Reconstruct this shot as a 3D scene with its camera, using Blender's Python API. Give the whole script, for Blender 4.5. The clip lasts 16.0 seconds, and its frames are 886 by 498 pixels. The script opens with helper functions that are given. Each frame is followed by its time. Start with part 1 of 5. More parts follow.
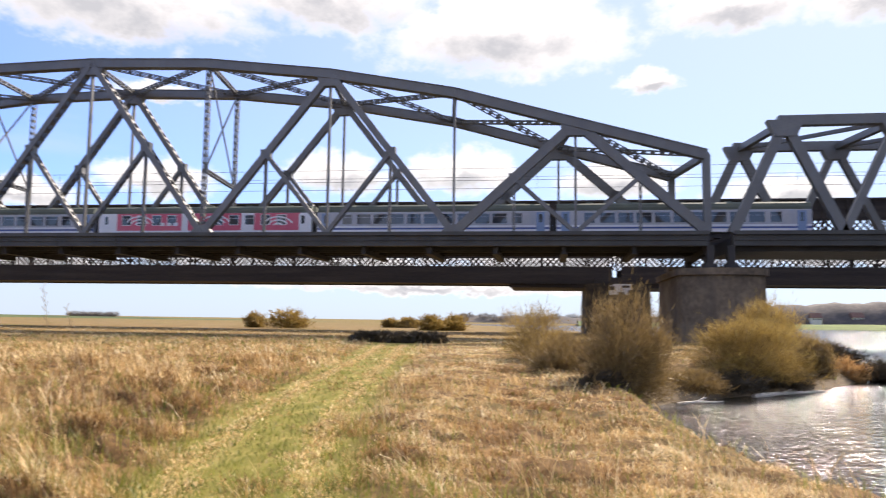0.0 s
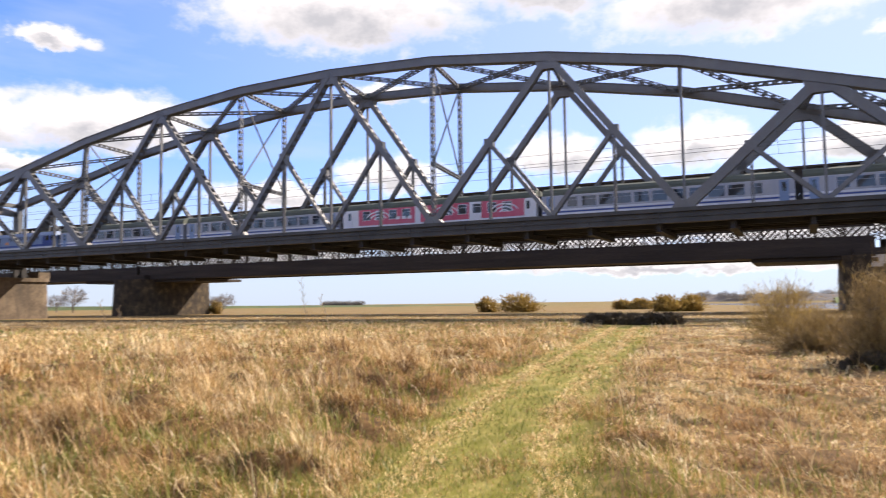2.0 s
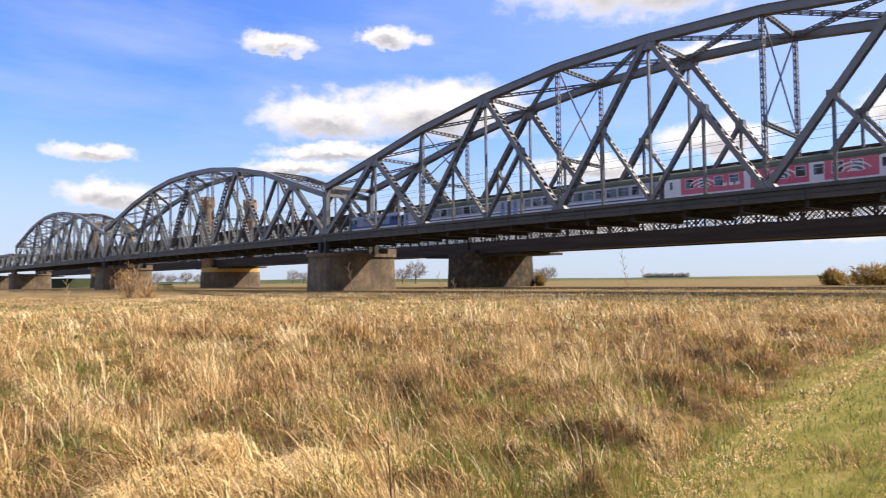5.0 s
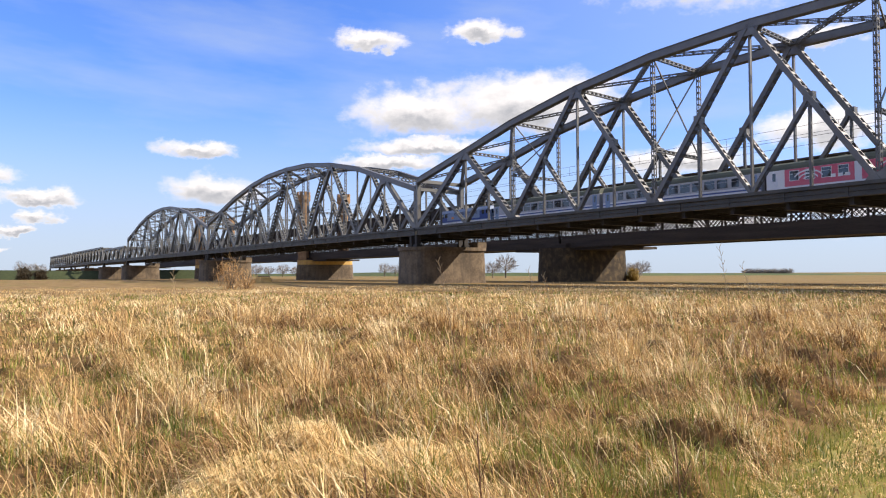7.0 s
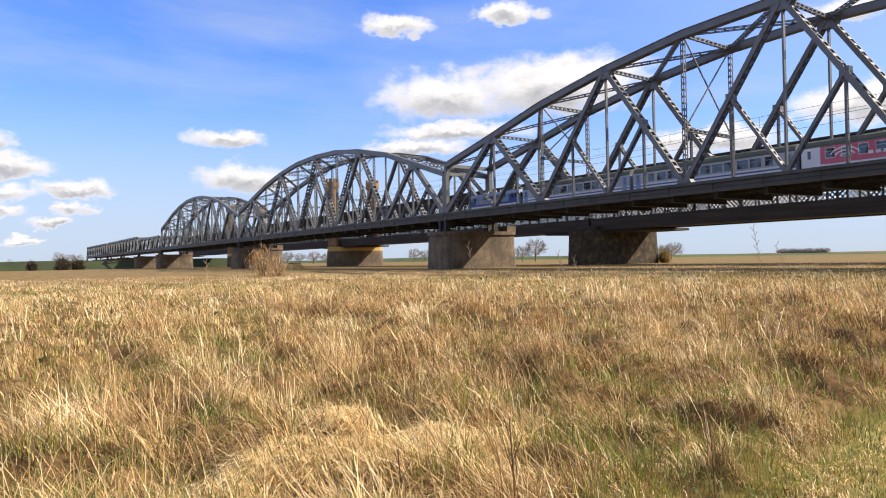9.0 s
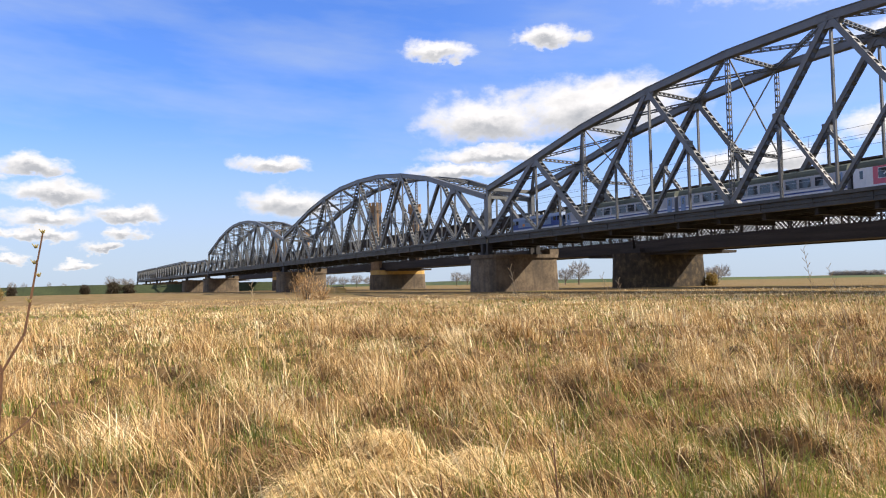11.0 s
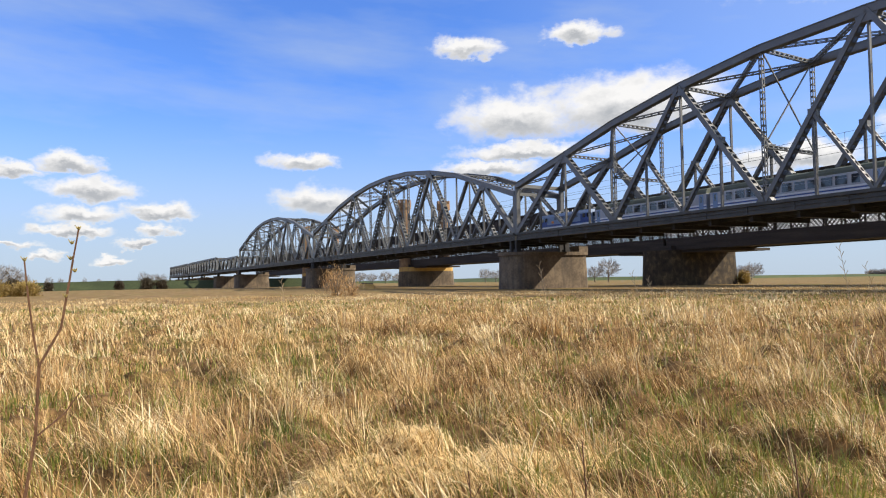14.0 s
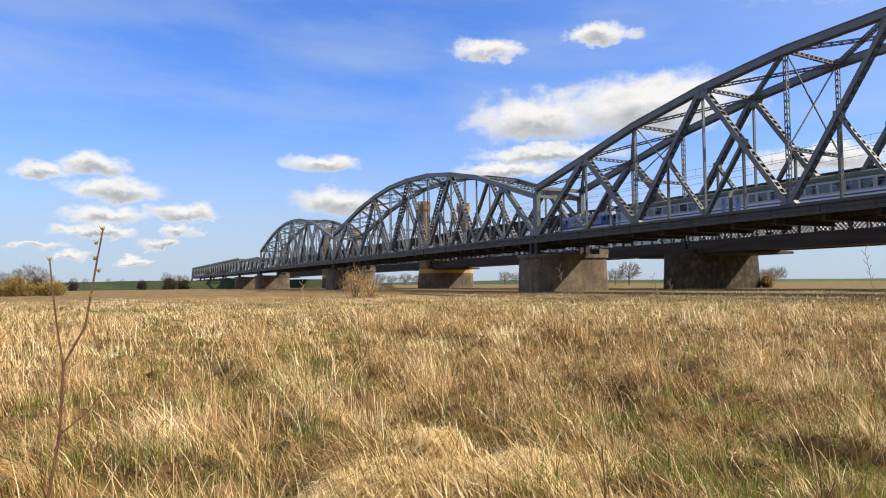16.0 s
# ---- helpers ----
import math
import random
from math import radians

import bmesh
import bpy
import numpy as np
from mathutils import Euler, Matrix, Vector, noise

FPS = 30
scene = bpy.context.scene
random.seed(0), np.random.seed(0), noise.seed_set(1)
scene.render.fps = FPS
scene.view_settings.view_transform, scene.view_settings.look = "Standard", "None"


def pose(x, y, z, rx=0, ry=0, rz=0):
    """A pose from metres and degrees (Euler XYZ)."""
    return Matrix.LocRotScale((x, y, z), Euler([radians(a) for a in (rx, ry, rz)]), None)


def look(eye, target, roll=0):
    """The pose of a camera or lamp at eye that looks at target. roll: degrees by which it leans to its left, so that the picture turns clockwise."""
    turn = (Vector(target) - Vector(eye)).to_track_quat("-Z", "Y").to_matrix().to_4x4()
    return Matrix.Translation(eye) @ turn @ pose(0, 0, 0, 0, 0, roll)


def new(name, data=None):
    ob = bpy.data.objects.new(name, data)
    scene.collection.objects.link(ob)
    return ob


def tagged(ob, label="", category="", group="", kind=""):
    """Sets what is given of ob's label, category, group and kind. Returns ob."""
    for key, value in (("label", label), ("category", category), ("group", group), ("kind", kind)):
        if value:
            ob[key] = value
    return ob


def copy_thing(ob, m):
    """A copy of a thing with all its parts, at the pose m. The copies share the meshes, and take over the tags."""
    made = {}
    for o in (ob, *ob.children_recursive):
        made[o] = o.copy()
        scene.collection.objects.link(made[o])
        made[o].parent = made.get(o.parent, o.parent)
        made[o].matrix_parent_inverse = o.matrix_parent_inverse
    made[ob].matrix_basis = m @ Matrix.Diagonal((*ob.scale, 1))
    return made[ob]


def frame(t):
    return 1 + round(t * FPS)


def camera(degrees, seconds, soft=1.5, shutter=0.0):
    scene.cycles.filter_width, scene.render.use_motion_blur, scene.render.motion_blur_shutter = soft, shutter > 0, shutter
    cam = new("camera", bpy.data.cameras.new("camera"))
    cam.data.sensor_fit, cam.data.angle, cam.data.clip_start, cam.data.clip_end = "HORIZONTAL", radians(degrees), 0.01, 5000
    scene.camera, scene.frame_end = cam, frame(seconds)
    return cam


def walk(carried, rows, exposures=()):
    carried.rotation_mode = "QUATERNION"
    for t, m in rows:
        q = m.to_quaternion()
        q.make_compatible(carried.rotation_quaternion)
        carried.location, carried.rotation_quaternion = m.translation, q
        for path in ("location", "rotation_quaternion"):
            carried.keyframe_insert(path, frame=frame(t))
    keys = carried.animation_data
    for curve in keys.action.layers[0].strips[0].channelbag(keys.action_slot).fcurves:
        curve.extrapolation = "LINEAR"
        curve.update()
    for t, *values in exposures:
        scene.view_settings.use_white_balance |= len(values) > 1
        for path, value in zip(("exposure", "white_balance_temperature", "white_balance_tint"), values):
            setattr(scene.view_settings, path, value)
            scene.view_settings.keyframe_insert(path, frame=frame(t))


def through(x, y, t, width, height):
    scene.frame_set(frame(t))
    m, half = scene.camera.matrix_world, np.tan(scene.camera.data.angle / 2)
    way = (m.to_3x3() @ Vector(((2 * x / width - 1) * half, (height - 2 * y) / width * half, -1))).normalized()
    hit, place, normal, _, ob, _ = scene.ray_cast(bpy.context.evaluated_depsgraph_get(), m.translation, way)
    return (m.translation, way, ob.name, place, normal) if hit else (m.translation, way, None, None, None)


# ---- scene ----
cam = camera(61.04, 16.0, soft=1.1, shutter=0.5)
EYE = 1.65


def sight(t, yaw, pitch, roll):
    return (t, pose(0, 0, EYE, 90 + pitch, roll, yaw))


PATH = [
    sight(0.0, 8.31, 5.41, -0.79),
    sight(0.5, 13.23, 5.23, 0.15),
    sight(1.0, 17.15, 4.79, 0.54),
    sight(1.5, 20.59, 4.46, 0.50),
    sight(2.0, 25.65, 4.13, 0.72),
    sight(2.5, 29.41, 3.71, 0.27),
    sight(3.0, 31.85, 3.32, -0.10),
    sight(3.5, 36.74, 2.91, 0.40),
    sight(4.0, 41.27, 2.48, 0.03),
    sight(4.5, 46.21, 2.34, 0.39),
    sight(5.0, 49.72, 2.34, 0.75),
    sight(7.5, 57.38, 1.64, 0.37),
    sight(8.0, 58.05, 1.26, 0.65),
    sight(8.5, 58.56, 0.96, 0.87),
    sight(9.0, 58.82, 0.79, 1.15),
    sight(9.5, 59.18, 0.83, 1.45),
    sight(10.0, 60.48, 1.91, 1.48),
    sight(12.5, 62.98, 2.66, 1.25),
    sight(13.0, 63.38, 2.73, 1.38),
    sight(13.5, 63.70, 2.55, 1.15),
    sight(14.0, 64.21, 2.44, 1.02),
    sight(14.5, 64.68, 2.34, 0.98),
    sight(15.0, 65.06, 2.32, 0.98),
    sight(15.5, 65.27, 2.55, 1.16),
    sight(16.0, 65.70, 2.61, 0.69),
]
walk(cam, PATH, exposures=[(0, 0.96, 6850, 16), (1.5, 0.94, 6850, 17), (3.5, 0.86, 6850, 18), (5, 0.74, 6800, 16), (9, 0.66, 6700, 14), (12.5, 0.57, 6600, 11), (16, 0.48, 6600, 10)])

# ---- sky and sun ----
SUN_AZ, SUN_EL = 33.0, 37.0   # degrees to the right of the bridge's normal; above the horizon
world = bpy.data.worlds.new("world")
scene.world = world
world.use_nodes = True
wn, wl = world.node_tree.nodes, world.node_tree.links
wn.clear()


def wmath(op, a, b=None, c=None, clamp=False):
    n = wn.new("ShaderNodeMath")
    n.operation, n.use_clamp = op, clamp
    for i, v in enumerate((a, b, c)):
        if v is None:
            continue
        if isinstance(v, (int, float)):
            n.inputs[i].default_value = v
        else:
            wl.new(v, n.inputs[i])
    return n.outputs[0]


sky = wn.new("ShaderNodeTexSky")
sky.sky_type, sky.sun_disc = "NISHITA", False
sky.sun_elevation, sky.sun_rotation = radians(SUN_EL), radians(SUN_AZ)
sky.air_density, sky.dust_density, sky.ozone_density = 1.0, 0.5, 2.5
coord = wn.new("ShaderNodeTexCoord")
sep = wn.new("ShaderNodeSeparateXYZ")
wl.new(coord.outputs["Generated"], sep.inputs[0])
azim = wmath("MULTIPLY", wmath("ARCTAN2", wmath("MULTIPLY", sep.outputs[0], -1), sep.outputs[1]), 57.2958)
elev = wmath("MULTIPLY", wmath("ARCSINE", sep.outputs[2]), 57.2958)
comb = wn.new("ShaderNodeCombineXYZ")
wl.new(wmath("MULTIPLY", azim, 0.1), comb.inputs[0])
wl.new(wmath("MULTIPLY", elev, 0.16), comb.inputs[1])


def wnoise(scale, detail, rough, seed):
    n = wn.new("ShaderNodeTexNoise")
    n.noise_dimensions = "4D"
    n.inputs["W"].default_value = seed
    n.inputs["Scale"].default_value, n.inputs["Detail"].default_value, n.inputs["Roughness"].default_value = scale, detail, rough
    wl.new(comb.outputs[0], n.inputs["Vector"])
    return n.outputs["Fac"]


def billow(seed, reach):
    return wmath("MULTIPLY", wmath("SUBTRACT", wnoise(5.0, 7, 0.6, seed), 0.5), reach)


# ragged edges: the clouds' outline is pushed about by fine noise
cloud_az, cloud_el = wmath("ADD", azim, billow(11.0, 4.2)), wmath("ADD", elev, billow(23.0, 2.4))
# cumulus: azimuth to the left, elevation, half width, half height
HIGH = [(62.0, 17.2, 3.2, 1.15), (53.5, 17.9, 2.5, 1.1), (50.0, 12.2, 8.4, 3.3), (58.2, 11.8, 6.4, 2.7), (57.5, 9.5, 6.5, 1.0), (60.5, 8.4, 4.4, 0.9), (74.5, 8.9, 3.1, 1.05), (73.5, 6.0, 3.9, 1.7),
        (94.0, 7.7, 1.9, 0.9), (90.8, 8.4, 2.3, 1.05), (89.2, 6.6, 3.4, 1.2), (89.9, 4.9, 2.8, 0.9), (84.8, 5.2, 2.5, 0.85), (90.6, 3.8, 3.0, 0.6), (84.8, 3.9, 1.4, 0.75),
        (86.4, 3.0, 1.4, 0.5), (91.9, 2.2, 1.4, 0.5), (94.4, 2.8, 2.2, 0.4), (87.8, 1.8, 1.6, 0.4), (33.0, 21.4, 12.0, 5.2)]
LOW = [(18.0, 23.5, 10.0, 4.6), (4.0, 20.9, 11.0, 4.8), (-13.0, 21.9, 6.0, 3.0), (-22.5, 21.2, 5.0, 2.8), (-7.2, 17.3, 2.4, 1.2),
       (16.5, 10.6, 4.6, 2.2), (7.0, 10.9, 5.0, 2.3), (-4.5, 10.3, 5.0, 2.1), (29.5, 15.6, 3.4, 1.1), (29.5, 9.6, 4.6, 2.0),
       (39.0, 8.0, 5.0, 1.4), (-16.0, 9.0, 5.0, 1.8),
       (22.0, 4.4, 15.0, 1.3), (41.0, 3.4, 10.0, 1.0), (1.0, 4.6, 12.0, 1.3), (-19.0, 4.6, 10.0, 1.2), (10.0, 2.4, 18.0, 0.8)]
cover = under = None
for a, e, w, h in HIGH + LOW:
    du = wmath("DIVIDE", wmath("SUBTRACT", cloud_az, a), w)
    dv = wmath("DIVIDE", wmath("SUBTRACT", cloud_el, e), h)
    flat = wmath("MAXIMUM", dv, wmath("MULTIPLY", dv, -1.7))   # level bases, heaped tops
    body = wmath("SUBTRACT", 1.0, wmath("SQRT", wmath("ADD", wmath("MULTIPLY", du, du), wmath("MULTIPLY", flat, flat))))
    shade = wmath("MULTIPLY", wmath("SUBTRACT", 0.35, dv), wmath("MULTIPLY", body, 1.0, clamp=True))
    cover = body if cover is None else wmath("MAXIMUM", cover, body)
    under = shade if under is None else wmath("MAXIMUM", under, shade)
# elsewhere unseen broken cloud is added, which whitens the fill light
rest = wmath("MULTIPLY", wmath("SUBTRACT", wnoise(0.35, 2, 0.5, 7.0), 0.5), 3.0)
outside = wmath("MAXIMUM", wmath("GREATER_THAN", elev, 26.0), wmath("MAXIMUM", wmath("GREATER_THAN", azim, 104.0), wmath("LESS_THAN", azim, -34.0)))
cover = wmath("MAXIMUM", cover, wmath("SUBTRACT", wmath("MULTIPLY", rest, outside), wmath("MULTIPLY", wmath("SUBTRACT", 1.0, outside), 3.0)))
puff = wmath("SUBTRACT", wnoise(3.4, 8, 0.6, 1.5), 0.5)
lobe = wmath("SUBTRACT", wnoise(1.0, 3, 0.5, 3.5), 0.5)
dens = wmath("ADD", wmath("MULTIPLY", cover, 1.35), wmath("ADD", wmath("MULTIPLY", puff, 1.7), wmath("MULTIPLY", lobe, 0.9)))
mask = wn.new("ShaderNodeMapRange")
mask.interpolation_type = "SMOOTHSTEP"
mask.inputs[1].default_value, mask.inputs[2].default_value = -0.14, 0.66
wl.new(dens, mask.inputs[0])
# thin veils and a pale haze low down
veil = wn.new("ShaderNodeMapRange")
veil.inputs[1].default_value, veil.inputs[2].default_value, veil.inputs[4].default_value = 0.38, 0.74, 0.52
streaks = wn.new("ShaderNodeTexNoise")
streaks.inputs["Scale"].default_value, streaks.inputs["Detail"].default_value, streaks.inputs["Roughness"].default_value = 1.0, 5, 0.55
flow = wn.new("ShaderNodeCombineXYZ")
wl.new(wmath("MULTIPLY", wmath("ADD", azim, wmath("MULTIPLY", elev, 1.2)), 0.045), flow.inputs[0])
wl.new(wmath("MULTIPLY", wmath("SUBTRACT", elev, wmath("MULTIPLY", azim, 0.12)), 0.2), flow.inputs[1])
wl.new(flow.outputs[0], streaks.inputs["Vector"])
wl.new(streaks.outputs["Fac"], veil.inputs[0])
haze = wn.new("ShaderNodeMapRange")
haze.interpolation_type = "SMOOTHERSTEP"
haze.inputs[1].default_value, haze.inputs[2].default_value, haze.inputs[3].default_value, haze.inputs[4].default_value = -1.0, 16.0, 0.86, 0.0
wl.new(elev, haze.inputs[0])
grey = wn.new("ShaderNodeMapRange")
grey.inputs[1].default_value, grey.inputs[2].default_value = 0.05, 0.75
wl.new(wmath("ADD", wmath("MULTIPLY", under, 1.9), wmath("MULTIPLY", puff, 1.3)), grey.inputs[0])


def wmix(fac, a, b):
    n = wn.new("ShaderNodeMix")
    n.data_type = "RGBA"
    for v, i in ((fac, 0), (a, 6), (b, 7)):
        if isinstance(v, tuple):
            n.inputs[i].default_value = v
        else:
            wl.new(v, n.inputs[i])
    return n.outputs[2]


CLOUD_LIT, CLOUD_BASE, HAZE, BLUE = (7.4, 7.4, 7.4, 1), (3.7, 3.9, 4.2, 1), (4.2, 5.0, 6.0, 1), (0.67, 1.01, 1.74, 1)
tint = wn.new("ShaderNodeMix")
tint.data_type, tint.blend_type = "RGBA", "MULTIPLY"
tint.inputs[0].default_value = 1.0
wl.new(sky.outputs[0], tint.inputs[6])
tint.inputs[7].default_value = BLUE
# the air is milky round the sun
near_sun = wn.new("ShaderNodeVectorMath")
near_sun.operation = "DOT_PRODUCT"
wl.new(coord.outputs["Generated"], near_sun.inputs[0])
near_sun.inputs[1].default_value = (math.sin(radians(SUN_AZ)) * math.cos(radians(SUN_EL)), math.cos(radians(SUN_AZ)) * math.cos(radians(SUN_EL)), math.sin(radians(SUN_EL)))
milky = wn.new("ShaderNodeMapRange")
milky.inputs[1].default_value, milky.inputs[2].default_value, milky.inputs[4].default_value = 0.15, 0.95, 0.85
wl.new(near_sun.outputs["Value"], milky.inputs[0])
air = wmix(wmath("MAXIMUM", milky.outputs[0], wmath("MAXIMUM", haze.outputs[0], veil.outputs[0])), tint.outputs[2], HAZE)
cloud = wmix(grey.outputs[0], CLOUD_LIT, CLOUD_BASE)
bg = wn.new("ShaderNodeBackground")
bg.inputs["Strength"].default_value = 0.09
wl.new(wmix(mask.outputs[0], air, cloud), bg.inputs["Color"])
wout = wn.new("ShaderNodeOutputWorld")
wl.new(bg.outputs[0], wout.inputs[0])

sun = new("sun", bpy.data.lights.new("sun", "SUN"))
sun.data.energy, sun.data.angle, sun.data.color = 5.0, radians(0.55), (1.0, 0.92, 0.8)
SUN_DIR = Vector((math.sin(radians(SUN_AZ)) * math.cos(radians(SUN_EL)), math.cos(radians(SUN_AZ)) * math.cos(radians(SUN_EL)), math.sin(radians(SUN_EL))))
sun.matrix_world = look((0, 0, 60), Vector((0, 0, 60)) - SUN_DIR)

# ---- materials ----


def material(name, colours, scale=2.0, rough=0.7, metal=0.0, bump=0.2, fine=30.0, stretch=(1, 1, 1), streak=None, spec=0.4):
    """Colours from dark to light, mixed by a coarse and a fine noise; streak: a colour that runs down in stains."""
    m = bpy.data.materials.new(name)
    m.use_nodes = True
    n, l = m.node_tree.nodes, m.node_tree.links
    b = n["Principled BSDF"]
    b.inputs["Roughness"].default_value, b.inputs["Metallic"].default_value = rough, metal
    b.inputs["Specular IOR Level"].default_value = spec
    c = n.new("ShaderNodeTexCoord")
    mp = n.new("ShaderNodeMapping")
    mp.inputs["Scale"].default_value = stretch
    l.new(c.outputs["Object"], mp.inputs[0])
    coarse, small = n.new("ShaderNodeTexNoise"), n.new("ShaderNodeTexNoise")
    for t, s, d in ((coarse, scale, 4), (small, fine, 3)):
        t.inputs["Scale"].default_value, t.inputs["Detail"].default_value = s, d
        l.new(mp.outputs[0], t.inputs["Vector"])
    mixf = n.new("ShaderNodeMath")
    mixf.operation = "MULTIPLY_ADD"
    l.new(small.outputs["Fac"], mixf.inputs[0])
    mixf.inputs[1].default_value = 0.4
    sub = n.new("ShaderNodeMath")
    sub.operation = "MULTIPLY"
    l.new(coarse.outputs["Fac"], sub.inputs[0])
    sub.inputs[1].default_value = 0.6
    l.new(sub.outputs[0], mixf.inputs[2])
    ramp = n.new("ShaderNodeValToRGB")
    l.new(mixf.outputs[0], ramp.inputs[0])
    e = ramp.color_ramp.elements
    k = len(colours)
    while len(e) < k:
        e.new(0.5)
    for i, col in enumerate(colours):
        e[i].position = 0.32 + 0.36 * i / max(1, k - 1)
        e[i].color = (*col, 1)
    last = ramp.outputs[0]
    if streak:
        st = n.new("ShaderNodeTexNoise")
        mp2 = n.new("ShaderNodeMapping")
        mp2.inputs["Scale"].default_value = (1.2, 1.2, 0.12)
        l.new(c.outputs["Object"], mp2.inputs[0])
        l.new(mp2.outputs[0], st.inputs["Vector"])
        st.inputs["Scale"].default_value, st.inputs["Detail"].default_value = 1.0, 5
        mr = n.new("ShaderNodeMapRange")
        mr.inputs[1].default_value, mr.inputs[2].default_value, mr.inputs[4].default_value = 0.5, 0.72, 0.75
        l.new(st.outputs["Fac"], mr.inputs[0])
        mx = n.new("ShaderNodeMix")
        mx.data_type = "RGBA"
        l.new(mr.outputs[0], mx.inputs[0])
        l.new(last, mx.inputs[6])
        mx.inputs[7].default_value = (*streak, 1)
        last = mx.outputs[2]
    l.new(last, b.inputs["Base Color"])
    if bump:
        bp = n.new("ShaderNodeBump")
        bp.inputs["Strength"].default_value, bp.inputs["Distance"].default_value = bump, 0.05
        l.new(mixf.outputs[0], bp.inputs["Height"])
        l.new(bp.outputs[0], b.inputs["Normal"])
    return m


STEEL = material("grey_painted_steel", [(0.048, 0.048, 0.043), (0.073, 0.074, 0.068), (0.102, 0.103, 0.095)], 0.6, 0.47, 0.0, 0.06, 8, streak=(0.068, 0.058, 0.047), spec=1.0)
# darker copy of STEEL for bottom chords: their shaded face put into the colour
STEEL_SHADED = material("shade_darkened_steel", [(0.028, 0.027, 0.023), (0.046, 0.044, 0.037), (0.07, 0.067, 0.056)], 0.6, 0.5, 0.0, 0.08, 8, streak=(0.045, 0.035, 0.027))
STEEL_DARK = material("near_black_steel", [(0.018, 0.016, 0.014), (0.03, 0.027, 0.024), (0.046, 0.04, 0.035)], 0.8, 0.7, 0.0, 0.15, 9)
RUST = material("weathered_brown_iron", [(0.022, 0.017, 0.013), (0.04, 0.03, 0.023), (0.062, 0.047, 0.036)], 0.5, 0.8, 0.0, 0.2, 6, stretch=(0.2, 1, 3))
CONCRETE = material("weathered_sandstone_concrete", [(0.066, 0.051, 0.035), (0.135, 0.1, 0.065), (0.215, 0.162, 0.104)], 0.35, 0.9, 0.0, 0.25, 2.5, streak=(0.066, 0.054, 0.043))
STONE = material("rough_pier_stone", [(0.018, 0.014, 0.01), (0.052, 0.038, 0.022), (0.15, 0.105, 0.055)], 0.9, 0.9, 0.0, 0.8, 6, streak=(0.03, 0.023, 0.017))
YELLOW = material("yellow_brick", [(0.42, 0.25, 0.07), (0.55, 0.34, 0.1), (0.62, 0.41, 0.16)], 0.8, 0.9, 0.0, 0.4, 12, streak=(0.3, 0.2, 0.1))
BRICK = material("old_brown_brick", [(0.16, 0.096, 0.05), (0.27, 0.165, 0.085), (0.37, 0.24, 0.125)], 0.7, 0.9, 0.0, 0.5, 12, streak=(0.14, 0.09, 0.06))
WIRE = material("dark_wire", [(0.05, 0.05, 0.05), (0.08, 0.08, 0.08)], 2, 0.5, 0.6, 0)
BALLAST = material("deck_timber", [(0.05, 0.045, 0.04), (0.1, 0.09, 0.08)], 2, 0.9, 0, 0.3, 12)
BLUE_LIGHT = material("light_blue_enamel", [(0.16, 0.24, 0.4), (0.21, 0.3, 0.46)], 0.4, 0.35, 0, 0.02, 5, streak=(0.2, 0.25, 0.35))
BLUE_DARK = material("dark_blue_enamel", [(0.02, 0.05, 0.22), (0.035, 0.08, 0.3)], 0.4, 0.35, 0, 0.02, 5)
COACH = material("pale_blue_grey_enamel", [(0.34, 0.35, 0.38), (0.44, 0.45, 0.48)], 0.3, 0.35, 0, 0.02, 4, streak=(0.27, 0.3, 0.38))
WHITE = material("white_enamel", [(0.62, 0.63, 0.66), (0.75, 0.76, 0.78)], 0.4, 0.4, 0, 0.02, 5)
PINK = material("crimson_pink_film", [(0.5, 0.07, 0.12), (0.6, 0.11, 0.17), (0.55, 0.16, 0.2)], 0.35, 0.4, 0, 0.02, 4)
ROOF = material("dusty_green_grey_roof", [(0.075, 0.09, 0.07), (0.12, 0.135, 0.105)], 0.5, 0.75, 0, 0.1, 6)
GLASS = material("dark_window_glass", [(0.015, 0.02, 0.025), (0.03, 0.035, 0.045)], 0.5, 0.08, 0, 0, 4, spec=0.8)
BOGIE = material("black_running_gear", [(0.02, 0.02, 0.02), (0.045, 0.042, 0.04)], 2, 0.8, 0, 0.2, 10)
ORANGE = material("orange_marking", [(0.75, 0.25, 0.04), (0.8, 0.3, 0.06)], 1, 0.4, 0, 0)
BARK = material("grey_brown_bark", [(0.1, 0.075, 0.05), (0.18, 0.14, 0.1)], 5, 0.9, 0, 0.4, 30)
WALL = material("pale_render", [(0.5, 0.47, 0.42), (0.62, 0.6, 0.55)], 0.5, 0.9, 0, 0.1, 5)
TILE = material("red_roof_tile", [(0.13, 0.075, 0.06), (0.2, 0.11, 0.085)], 0.5, 0.9, 0, 0.2, 5)


